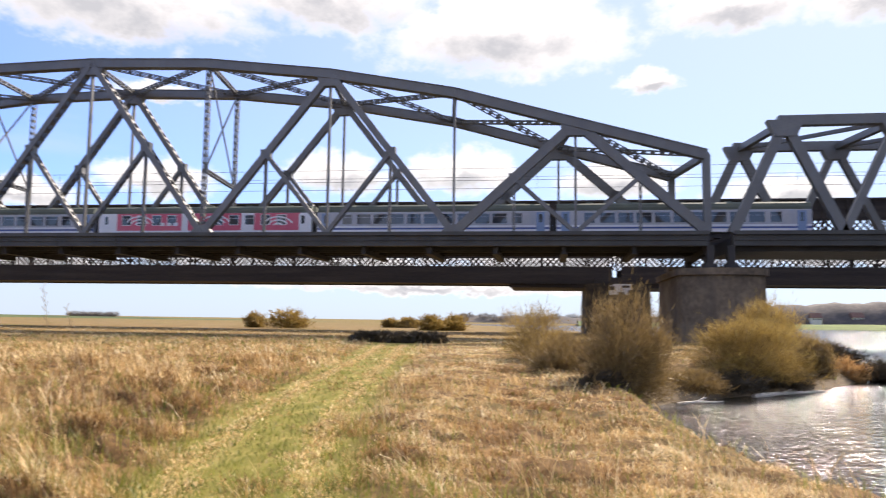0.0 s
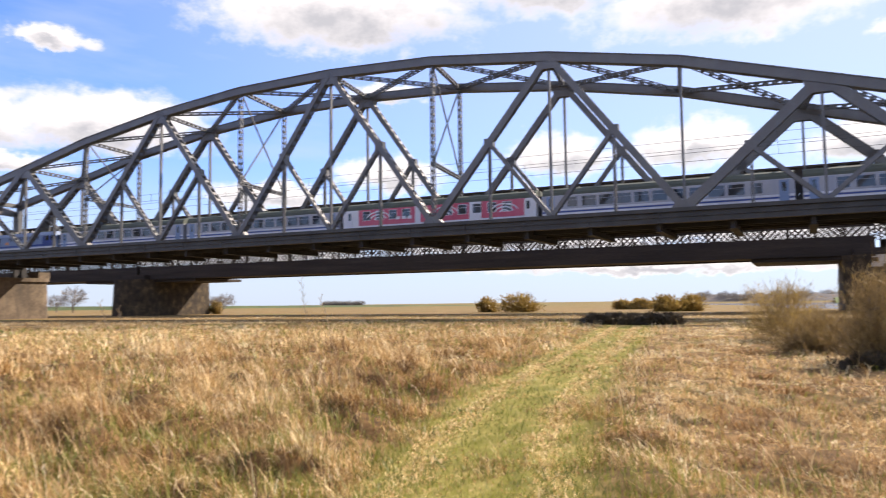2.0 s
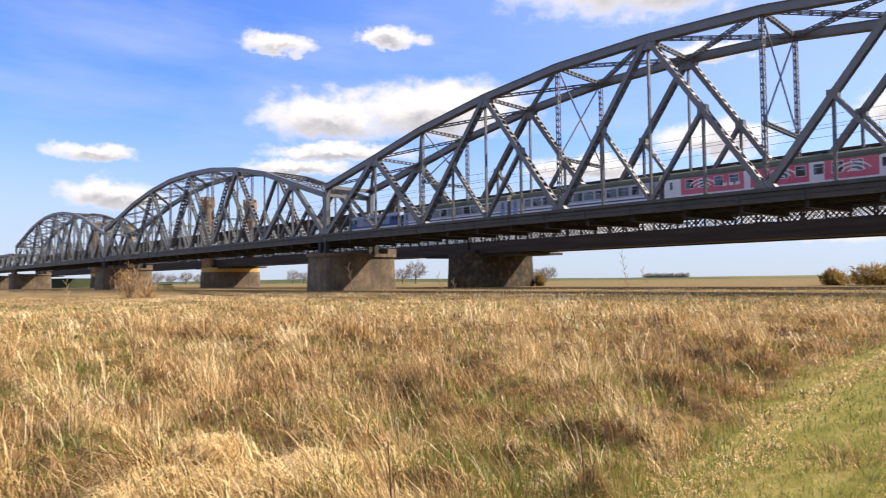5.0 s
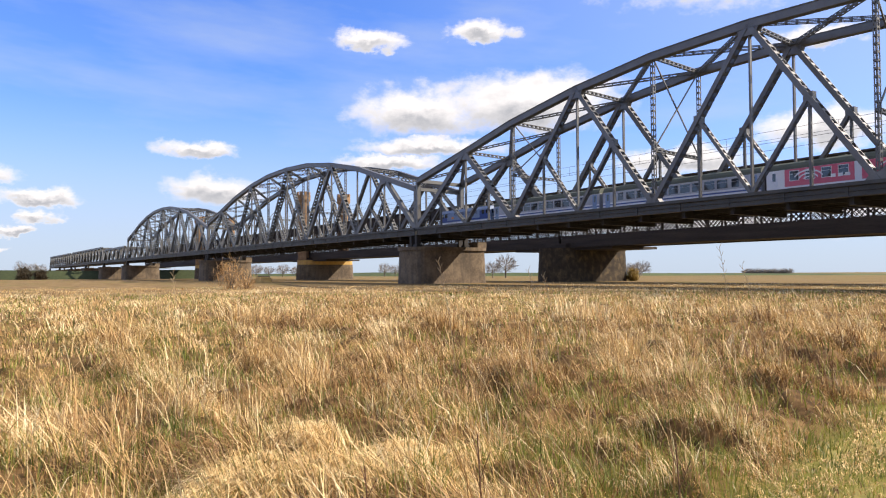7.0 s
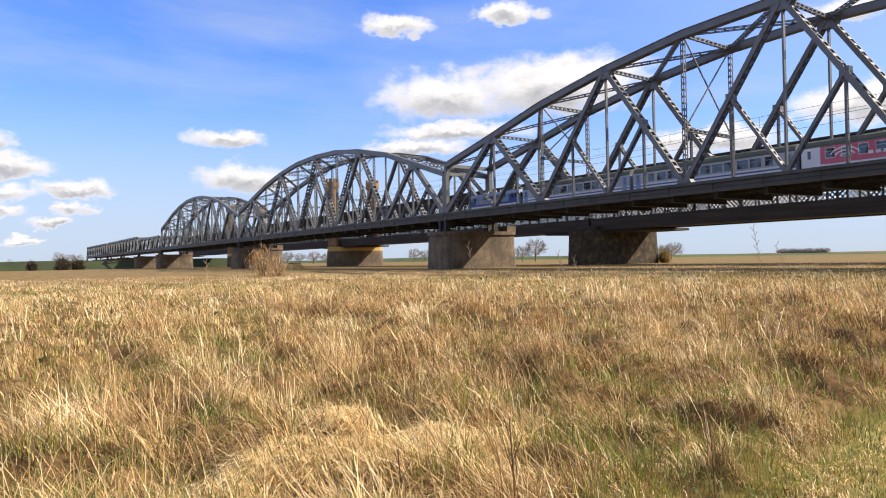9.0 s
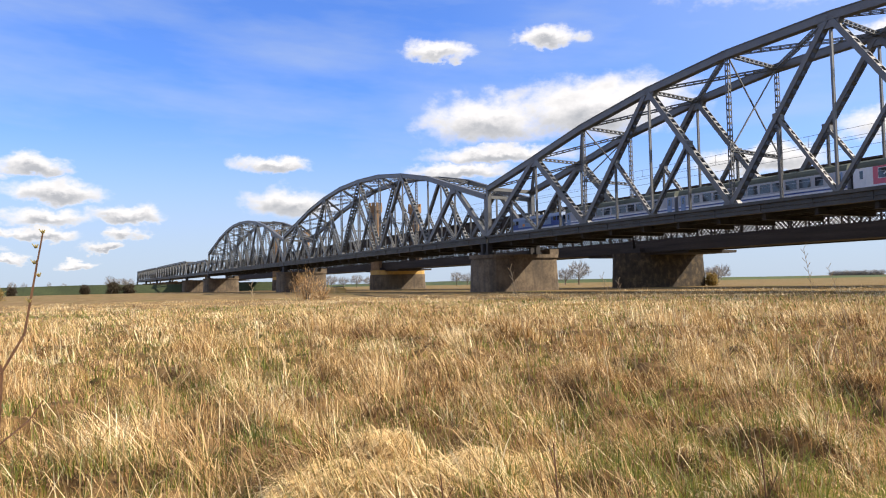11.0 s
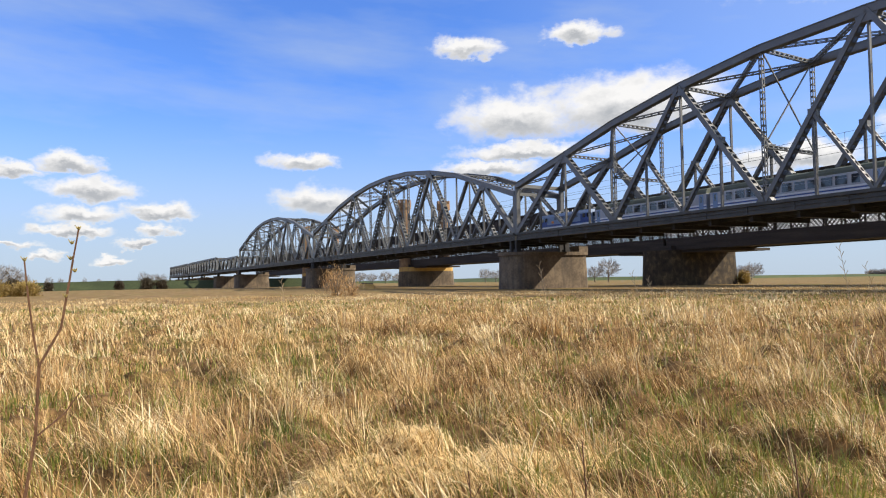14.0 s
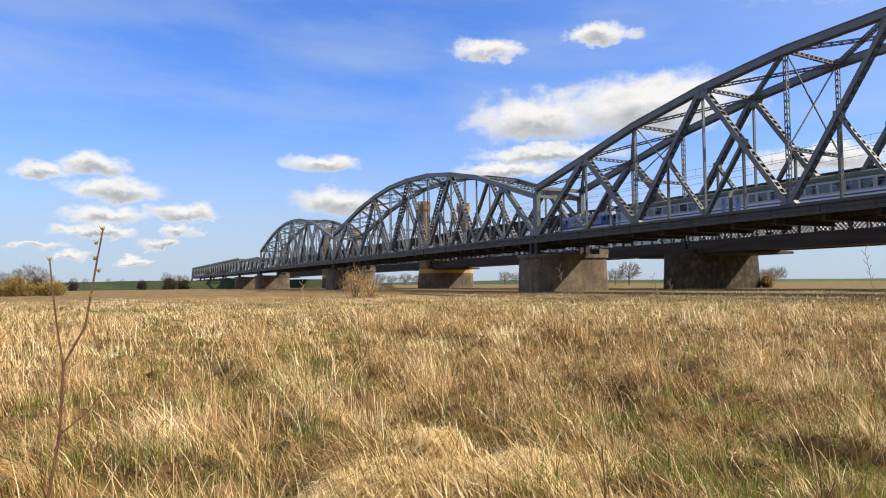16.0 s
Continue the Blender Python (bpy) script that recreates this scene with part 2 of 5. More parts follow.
def leafy(name, colours, through=0.35):
    """Thin leaves, twigs and blades: each piece has its own tint, and lets some light through."""
    m = bpy.data.materials.new(name)
    m.use_nodes = True
    n, l = m.node_tree.nodes, m.node_tree.links
    n.remove(n["Principled BSDF"])
    at = n.new("ShaderNodeAttribute")
    at.attribute_name = "tone"
    ramp = n.new("ShaderNodeValToRGB")
    l.new(at.outputs["Fac"], ramp.inputs[0])
    e = ramp.color_ramp.elements
    while len(e) < len(colours):
        e.new(0.5)
    for i, col in enumerate(colours):
        e[i].position = i / (len(colours) - 1)
        e[i].color = (*col, 1)
    d, t, g, mx, mg = (n.new(k) for k in ("ShaderNodeBsdfDiffuse", "ShaderNodeBsdfTranslucent", "ShaderNodeBsdfGlossy", "ShaderNodeMixShader", "ShaderNodeMixShader"))
    l.new(ramp.outputs[0], d.inputs["Color"])
    l.new(ramp.outputs[0], t.inputs["Color"])
    g.inputs["Roughness"].default_value = 0.45
    g.inputs["Color"].default_value = (1, 0.95, 0.85, 1)
    mx.inputs[0].default_value = through
    l.new(d.outputs[0], mx.inputs[1])
    l.new(t.outputs[0], mx.inputs[2])
    mg.inputs[0].default_value = 0.04
    l.new(mx.outputs[0], mg.inputs[1])
    l.new(g.outputs[0], mg.inputs[2])
    l.new(mg.outputs[0], n["Material Output"].inputs[0])
    return m


STRAW = leafy("dry_straw_grass", [(0.145, 0.07, 0.026), (0.375, 0.212, 0.08), (0.58, 0.38, 0.155), (0.75, 0.55, 0.265), (0.88, 0.745, 0.455)], 0.18)
GREEN = leafy("fresh_green_grass", [(0.07, 0.095, 0.012), (0.17, 0.19, 0.026), (0.3, 0.3, 0.055), (0.46, 0.4, 0.12)], 0.35)
TWIG_BROWN = leafy("brown_twigs", [(0.06, 0.038, 0.015), (0.16, 0.105, 0.04), (0.28, 0.19, 0.072), (0.4, 0.29, 0.11)], 0.35)
TWIG_OLIVE = leafy("olive_catkin_twigs", [(0.09, 0.058, 0.018), (0.22, 0.145, 0.04), (0.36, 0.245, 0.07), (0.48, 0.36, 0.11)], 0.38)
DRY_REED = leafy("dry_orange_twigs", [(0.2, 0.1, 0.035), (0.36, 0.2, 0.07), (0.52, 0.32, 0.13), (0.62, 0.44, 0.22)], 0.4)
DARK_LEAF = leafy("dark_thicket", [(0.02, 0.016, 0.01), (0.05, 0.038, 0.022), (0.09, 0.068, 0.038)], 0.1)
# distant twigs greyed and lightened: the haze is put into their colour
FAR_HAZED = leafy("haze_pale_twigs", [(0.18, 0.17, 0.16), (0.26, 0.245, 0.23), (0.34, 0.32, 0.295)], 0.2)

# ---- helpers for meshes ----


def mesh_of(bm, name):
    me = bpy.data.meshes.new(name)
    bm.to_mesh(me)
    bm.free()
    return me


def part(name, bm, mat, parent, label=""):
    ob = new(name, mesh_of(bm, name))
    ob.data.materials.append(mat)
    ob.parent = parent
    return tagged(ob, label) if label else ob


def thing(name, label, category, group="", at=(0, 0, 0)):
    ob = new(name)
    ob.location = at
    return tagged(ob, label, category, group)


def setting(name, bm, mat, label, category="", at=(0, 0, 0)):
    ob = new(name, mesh_of(bm, name))
    ob.data.materials.append(mat)
    ob.location = at
    return tagged(ob, label, category or name, kind="structure")


def frame_of(p, q):
    d = (q - p).normalized()
    s = Vector((0, 1, 0)) if abs(d.y) < 0.05 else d.cross(Vector((0, 0, 1))).normalized()
    return d, s, s.cross(d).normalized()


def hull8(bm, pts):
    v = [bm.verts.new(p) for p in pts]
    for f in ((0, 1, 2, 3), (7, 6, 5, 4), (0, 4, 5, 1), (1, 5, 6, 2), (2, 6, 7, 3), (3, 7, 4, 0)):
        bm.faces.new([v[i] for i in f])


def bar(bm, p, q, a, b, off=(0, 0)):
    """A box from p to q: a across, b deep; off: shift along those two ways."""
    p, q = Vector(p), Vector(q)
    d, s, n = frame_of(p, q)
    o = s * off[0] + n * off[1]
    pts = []
    for e in (p, q):
        for i, j in ((-1, -1), (1, -1), (1, 1), (-1, 1)):
            pts.append(e + o + s * (a / 2 * i) + n * (b / 2 * j))
    hull8(bm, pts)


def box(bm, x0, x1, y0, y1, z0, z1):
    hull8(bm, [(x0, y0, z0), (x1, y0, z0), (x1, y1, z0), (x0, y1, z0), (x0, y0, z1), (x1, y0, z1), (x1, y1, z1), (x0, y1, z1)])


def profile_body(x0, x1, prof, bm, slope=0.0):
    """Extrudes a closed outline of (y, z) along x; slope: how far the upper end draws in at both ends."""
    zmax = max(z for _, z in prof)
    zmin = min(z for _, z in prof)
    ends = []
    for x, s in ((x0, 1), (x1, -1)):
        ends.append([bm.verts.new((x + s * slope * (z - zmin) / (zmax - zmin), y, z)) for y, z in prof])
    n = len(prof)
    for i in range(n):
        bm.faces.new((ends[0][i], ends[0][(i + 1) % n], ends[1][(i + 1) % n], ends[1][i]))
    bm.faces.new(ends[0][::-1])
    bm.faces.new(ends[1])


def solid_member(p, q, a, b):
    """A riveted box member with flange edges."""
    bm = bmesh.new()
    bar(bm, p, q, a * 0.86, b * 0.9)
    for i in (-1, 1):
        bar(bm, p, q, 0.06, b, (i * a / 2, 0))
    return bm


def ladder_member(p, q, a, b, step=1.0, fill=0.38):
    """Two channels tied by batten plates on both open faces."""
    bm = bmesh.new()
    p, q = Vector(p), Vector(q)
    d = (q - p).normalized()
    for i in (-1, 1):
        bar(bm, p, q, 0.05, b, (i * a / 2, 0))
        for j in (-1, 1):
            bar(bm, p, q, 0.1, 0.03, (i * (a / 2 - 0.05), j * b / 2))
    n = max(2, int((q - p).length / step))
    ln = (q - p).length / n
    for k in range(n):
        m = p + d * (ln * (k + 0.5))
        for j in (-1, 1):
            bar(bm, m - d * (ln * fill / 2), m + d * (ln * fill / 2), a - 0.06, 0.025, (0, j * (b / 2 - 0.02)))
    return bm


def laced_strip(p, q, a, b, step=0.9):
    """A light brace: four angles with battens on all faces."""
    bm = bmesh.new()
    p, q = Vector(p), Vector(q)
    d = (q - p).normalized()
    for i in (-1, 1):
        for j in (-1, 1):
            bar(bm, p, q, 0.09, 0.09, (i * (a / 2 - 0.045), j * (b / 2 - 0.045)))
    n = max(2, int((q - p).length / step))
    ln = (q - p).length / n
    for k in range(n):
        m = p + d * (ln * (k + 0.5))
        bar(bm, m - d * 0.1, m + d * 0.1, a, b)
    return bm

# ---- railway bridge ----
Y0, Y1 = 70.0, 80.4          # planes of the two trusses
SKEW = -1.5                  # the far truss stands this much farther along
PITCH = 128.3                # from pier to pier
XR = 13.75                   # right end of the first arched span
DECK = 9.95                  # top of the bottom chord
LEN = 127.6
NODES = [0, 11.7, 23.1, 35.5, 48.3, 61.1, 74.1, 87.0, 100.7, 112.9, 127.6]   # panel points from the right end
TOPS = [17.35, 20.6, 23.8, 26.1, 27.6, 28.1, 27.85, 26.62, 24.5, 21.8, 18.7]


BOTTOM = [(-0.42, 8.62), (0.42, 8.62), (0.42, 8.72), (0.3, 8.72), (0.3, 9.6), (0.55, 9.6), (0.55, 9.72), (-0.5, 9.72), (-0.5, 9.95), (-0.62, 9.95), (-0.62, 9.6), (-0.3, 9.6),
          (-0.3, 9.2), (-0.45, 9.2), (-0.45, 9.12), (-0.3, 9.12), (-0.3, 8.72), (-0.42, 8.72)]


def arched_span():
    root = thing("railway_bridge_span", "grey riveted steel truss span with a curved top chord", "bridge", "arched spans of the railway bridge")
    top = [Vector((-NODES[k], 0, TOPS[k] - 0.4)) for k in range(11)]
    low = [Vector((-NODES[k], 0, DECK - 0.1)) for k in range(11)]
    for y in (0.0, Y1 - Y0):
        sh = Vector((SKEW if y > 0 else 0, y, 0))
        for k in range(10):
            bm = bmesh.new()
            bar(bm, top[k] + sh, top[k + 1] + sh, 0.74, 0.84)
            part("top_chord", bm, STEEL, root)
            bm = bmesh.new()
            bar(bm, top[k] + sh, top[k + 1] + sh, 0.94, 0.06, (0, 0.45))
            part("cover_plate", bm, STEEL, root)
            bm = bmesh.new()
            bar(bm, top[k] + sh, top[k + 1] + sh, 0.94, 0.05, (0, -0.445))
            part("cover_plate", bm, STEEL, root)
        bm = bmesh.new()
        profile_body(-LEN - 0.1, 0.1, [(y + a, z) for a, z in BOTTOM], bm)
        part("bottom_chord", bm, STEEL_SHADED, root)
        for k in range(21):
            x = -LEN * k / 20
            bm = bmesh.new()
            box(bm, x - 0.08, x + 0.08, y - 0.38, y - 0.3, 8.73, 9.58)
            part("stiffener", bm, STEEL_SHADED, root)
        # end posts
        for k in (0, 10):
            part("end_post", solid_member(low[k] + sh, top[k] + sh, 0.7, 0.62), STEEL, root)
        for k in range(1, 10, 2):
            edge = min(k, 10 - k)
            w = {1: 0.88, 3: 0.66, 5: 0.58}[edge]
            for e in (-1, 1):
                p, q = top[k] + sh, low[k + e] + sh
                mid = (p + q) / 2
                laced = k >= (3 if e < 0 else 5)
                part("diagonal", ladder_member(p, q, 0.84, w * 0.95) if laced else solid_member(p, q, 0.6, w), STEEL, root)
                part("sub_hanger", laced_strip(mid, Vector((mid.x, mid.y, DECK - 0.1)), 0.3, 0.26, 0.7), STEEL, root)
                part("sub_diagonal", ladder_member(mid, low[k] + sh, 0.58, 0.36, 0.8), STEEL, root)
                bm = bmesh.new()
                bar(bm, mid - Vector((0.5, 0, 0)), mid + Vector((0.5, 0, 0)), 0.66, 0.9)
                part("gusset_plate", bm, STEEL, root)
            part("hanger", solid_member(top[k] + sh, low[k] + sh, 0.26, 0.22), STEEL, root)
            bm = bmesh.new()
            hull8(bm, [top[k] + sh + Vector(v) for v in ((-0.95, -0.38, -1.25), (0.95, -0.38, -1.25), (0.95, 0.38, -1.25), (-0.95, 0.38, -1.25), (-1.5, -0.38, 0.1), (1.5, -0.38, 0.1), (1.5, 0.38, 0.1), (-1.5, 0.38, 0.1))])
            part("gusset_plate", bm, STEEL, root)
        for k in range(2, 9, 2):
            if k == 2 and y > 0:
                continue
            part("post", laced_strip(top[k] + sh, low[k] + sh, 0.5, 0.4, 0.75) if k > 2 else solid_member(top[k] + sh, low[k] + sh, 0.24, 0.22), STEEL, root)
            bm = bmesh.new()
            hull8(bm, [low[k] + sh + Vector(v) for v in ((-1.2, -0.38, 0), (1.2, -0.38, 0), (1.2, 0.38, 0), (-1.2, 0.38, 0), (-0.6, -0.38, 0.8), (0.6, -0.38, 0.8), (0.6, 0.38, 0.8), (-0.6, 0.38, 0.8))])
            part("gusset_plate", bm, STEEL, root)
    far = Vector((SKEW, Y1 - Y0, 0))
    for k in range(11):
        if k in (0, 10):
            part("portal_beam", solid_member(top[k], top[k] + far, 0.5, 0.6), STEEL, root)
        else:
            part("top_strut", laced_strip(top[k], top[k] + far, 0.4, 0.45), STEEL, root)
    for k in range(10):
        part("lateral_brace", laced_strip(top[k], top[k + 1] + far, 0.55, 0.4, 1.0), STEEL, root)
        part("lateral_brace", laced_strip(top[k + 1], top[k] + far + Vector((0, 0, 0.02)), 0.55, 0.4, 1.0), STEEL, root)
    for k in (4, 6, 8):
        a, b = Vector((top[k].x, 0, 16.3)), Vector((top[k].x + SKEW, Y1 - Y0, 16.3))
        part("sway_strut", laced_strip(a, b, 0.4, 0.4), STEEL, root)
        for p, q in ((a, top[k] + far), (b, top[k])):
            bm = bmesh.new()
            bar(bm, p, q, 0.14, 0.14)
            part("sway_rod", bm, STEEL, root)
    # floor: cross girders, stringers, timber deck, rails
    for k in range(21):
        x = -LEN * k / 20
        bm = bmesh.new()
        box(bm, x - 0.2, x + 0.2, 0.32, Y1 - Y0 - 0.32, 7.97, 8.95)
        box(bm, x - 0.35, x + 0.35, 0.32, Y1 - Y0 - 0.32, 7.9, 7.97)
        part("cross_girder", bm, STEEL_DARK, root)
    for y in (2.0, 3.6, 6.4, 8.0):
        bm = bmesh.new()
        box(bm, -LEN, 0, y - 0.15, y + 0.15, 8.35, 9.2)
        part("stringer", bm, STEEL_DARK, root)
    bm = bmesh.new()
    box(bm, -LEN - 0.6, 0.6, 0.6, Y1 - Y0 - 0.6, 9.2, 9.45)
    part("deck", bm, BALLAST, root, "dark timber deck of the railway")
    for y in (2.05, 3.49, 6.6, 8.04):
        bm = bmesh.new()
        box(bm, -LEN - 0.6, 0.6, y - 0.035, y + 0.035, 9.45, 9.62)
        part("rail", bm, STEEL_DARK, root)
    return root


first = arched_span()
first.location = (XR, Y0, 0)
for i in (1, 2):
    copy_thing(first, pose(XR - PITCH * i, Y0, 0))


def flat_span(n, half, height, name_label, at):
    """A parallel-chord span of n triangles, from its right end to the left."""
    root = thing("railway_truss_span", name_label, "bridge", "flat-topped spans of the railway bridge", at)
    length = 2 * half * n
    zb = DECK - 0.2
    for y in (0.0, Y1 - Y0):
        bm = bmesh.new()
        profile_body(-length, 0, [(y + a, z) for a, z in BOTTOM], bm)
        part("bottom_chord", bm, STEEL_SHADED, root)
        bm = bmesh.new()
        dx = SKEW if y > 0 else 0.0
        a, b = Vector((-half + dx, y, height - 0.45)), Vector((-length + half + dx, y, height - 0.45))
        bar(bm, a + Vector((0.6, 0, 0)), b - Vector((0.6, 0, 0)), 0.9, 0.9)
        part("top_chord", bm, STEEL, root)
        for k in range(n):
            p = Vector((-half * (2 * k + 1) + dx, y, height - 0.6))
            for e in (0, 2):
                q = Vector((-half * (2 * k + e) + dx, y, zb))
                part("diagonal", solid_member(p, q, 0.7, 0.85 if (k in (0, n - 1)) else 0.65), STEEL, root)
            bm = bmesh.new()
            hull8(bm, [p + Vector(v) for v in ((-0.9, -0.48, -1.3), (0.9, -0.48, -1.3), (0.9, 0.48, -1.3), (-0.9, 0.48, -1.3), (-1.6, -0.48, 0.2), (1.6, -0.48, 0.2), (1.6, 0.48, 0.2), (-1.6, 0.48, 0.2))])
            part("gusset_plate", bm, STEEL, root)
            if y == 0.0:
                part("top_strut", solid_member(p, p + Vector((SKEW, Y1 - Y0, 0)), 0.5, 0.6), STEEL, root)
                if k < n - 1:
                    part("lateral_brace", solid_member(p, p + Vector((SKEW - 2 * half, Y1 - Y0, 0)), 0.3, 0.35), STEEL, root)
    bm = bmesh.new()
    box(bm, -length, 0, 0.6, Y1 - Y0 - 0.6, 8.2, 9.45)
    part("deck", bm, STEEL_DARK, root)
    for y in (2.05, 3.49, 6.6, 8.04):
        bm = bmesh.new()
        box(bm, -length - 0.6, 0.6, y - 0.035, y + 0.035, 9.45, 9.62)
        part("rail", bm, STEEL_DARK, root)
    return root


flat_span(13, 4.7, 20.35, "grey steel truss span with a level top chord", (15.9 + 122.2, Y0, 0))
xl = XR - 3 * PITCH
flat_span(5, 6.1, 15.8, "low grey truss span with a level top chord", (xl - 1, Y0, 0))
flat_span(11, 5.6, 17.4, "long grey truss span with a level top chord", (xl - 64, Y0, 0))
flat_span(11, 5.6, 17.4, "long grey truss span with a level top chord", (xl - 189, Y0, 0))

# overhead line
for y in (72.77, 77.32):
    w = thing("overhead_line", "thin overhead wires above the railway track", "wire", "overhead lines", (0, y, 0))
    for z, r in ((15.4, 0.035), (16.6, 0.03)):
        bm = bmesh.new()
        bar(bm, (140, 0, z), (-680, 0, z), r, r)
        part("wire", bm, WIRE, w)
    for i in range(60):
        x = 100 - i * 12.7
        bm = bmesh.new()
        bar(bm, (x, 0, 15.4), (x, 0, 16.6), 0.025, 0.025)
        part("dropper", bm, WIRE, w)

# ---- piers ----


def rounded(bm, x0, x1, y0, y1, z0, z1, grow=0.0, seg=10, both=True):
    """An upright pier block with round noses at its ends; grow: how much wider it is at its foot."""
    cx, r = (x0 + x1) / 2, (x1 - x0) / 2
    rings = []
    for z, g in ((z0, grow), (z1, 0.0)):
        pts = []
        for i in range(seg + 1):
            a = math.pi + math.pi * i / seg
            pts.append((cx + (r + g) * math.cos(a), y0 + r * 0.55 - g + (r + g) * 0.55 * math.sin(a), z))
        for i in range(seg + 1):
            a = math.pi * i / seg
            if both:
                pts.append((cx + (r + g) * math.cos(a), y1 - r * 0.55 + g + (r + g) * 0.55 * math.sin(a), z))
        if not both:
            pts += [(x1 + g, y1 + g, z), (x0 - g, y1 + g, z)]
        rings.append([bm.verts.new(p) for p in pts])
    n = len(rings[0])
    for i in range(n):
        bm.faces.new((rings[0][i], rings[0][(i + 1) % n], rings[1][(i + 1) % n], rings[1][i]))
    bm.faces.new(rings[1])
    bm.faces.new(rings[0][::-1])


def rail_pier(x, label, foot=-3.5, w=7.4):
    root = thing("bridge_pier", label, "pier", "piers of the railway bridge", (x, 0, 0))
    bm = bmesh.new()
    rounded(bm, -w / 2, w / 2, 67.6, 84.0, foot, 5.9, 0.25)
    part("shaft", bm, CONCRETE, root)
    bm = bmesh.new()
    rounded(bm, -w / 2 - 0.3, w / 2 + 0.3, 67.3, 84.3, 5.9, 6.5)
    part("cap", bm, CONCRETE, root, "overhanging cap course")
    for y in (Y0, Y1):
        for dx in (-0.9, 0.9):
            bm = bmesh.new()
            box(bm, dx - 0.55, dx + 0.55, y - 0.6, y + 0.6, 6.5, 7.0)
            box(bm, dx - 0.3, dx + 0.3, y - 0.45, y + 0.45, 7.0, 8.63)
            part("bearing", bm, STEEL_DARK, root)
    bm = bmesh.new()
    box(bm, -w / 2 + 0.9, w / 2 - 0.6, 81.6, 83.6, 6.5, 7.5)
    part("coping_block", bm, CONCRETE, root)
    return root


for i, x in enumerate((14.8, -115.0, -243.3, -371.6, -434.0, -497.0, -559.0, -622.0, -684.0)):
    rail_pier(x, "weathered pale pier with a round nose under the railway bridge", w=7.4 if i < 4 else 5.0)


def road_pier(x, label, mat, foot=-3.5, top=8.2, w=8.0, yellow=False):
    root = thing("road_bridge_pier", label, "pier", "piers of the road bridge", (x, 0, 0))
    bm = bmesh.new()
    rounded(bm, -w / 2, w / 2, 101.0, 121.0, foot, 5.2 if yellow else top - 0.6, 0.3)
    part("shaft", bm, mat, root)
    if yellow:
        bm = bmesh.new()
        rounded(bm, -w / 2 + 0.1, w / 2 - 0.1, 101.1, 120.9, 5.2, top)
        part("brick_crown", bm, YELLOW, root, "yellow brick upper course")
    else:
        bm = bmesh.new()
        rounded(bm, -w / 2 - 0.04, w / 2 + 0.04, 100.96, 121.04, top - 0.6, top)
        part("cap", bm, mat, root)
    bm = bmesh.new()
    box(bm, -w / 2 + 1.2, w / 2 - 1.2, 103.4, 115.2, top, top + 0.9)
    part("bearing_block", bm, RUST, root)
    return root


road_pier(8.6, "rough stone pier under the brown road bridge", STONE, top=6.8, w=8.4)
road_pier(-115.0, "massive dark stone pier under the brown road bridge", STONE, top=6.8, w=8.4)
road_pier(-243.3, "stone pier with a yellow brick crown", CONCRETE, top=6.7, yellow=True)
road_pier(-371.6, "stone pier with a yellow brick crown", CONCRETE, top=6.7, yellow=True)

# ---- old lattice road bridge behind ----
RY0, RY1 = 105.0, 113.0


def lattice_band(bm, x0, x1, y, z0, z1, step, w, t=0.06):
    h = z1 - z0
    n = int((x1 - x0) / step)
    for i in range(-1, n + 1):
        x = x0 + i * step
        bar(bm, (x, y, z0), (x + h, y, z1), t, w)
        bar(bm, (x + h, y + t * 1.2, z0), (x, y + t * 1.2, z1), t, w)


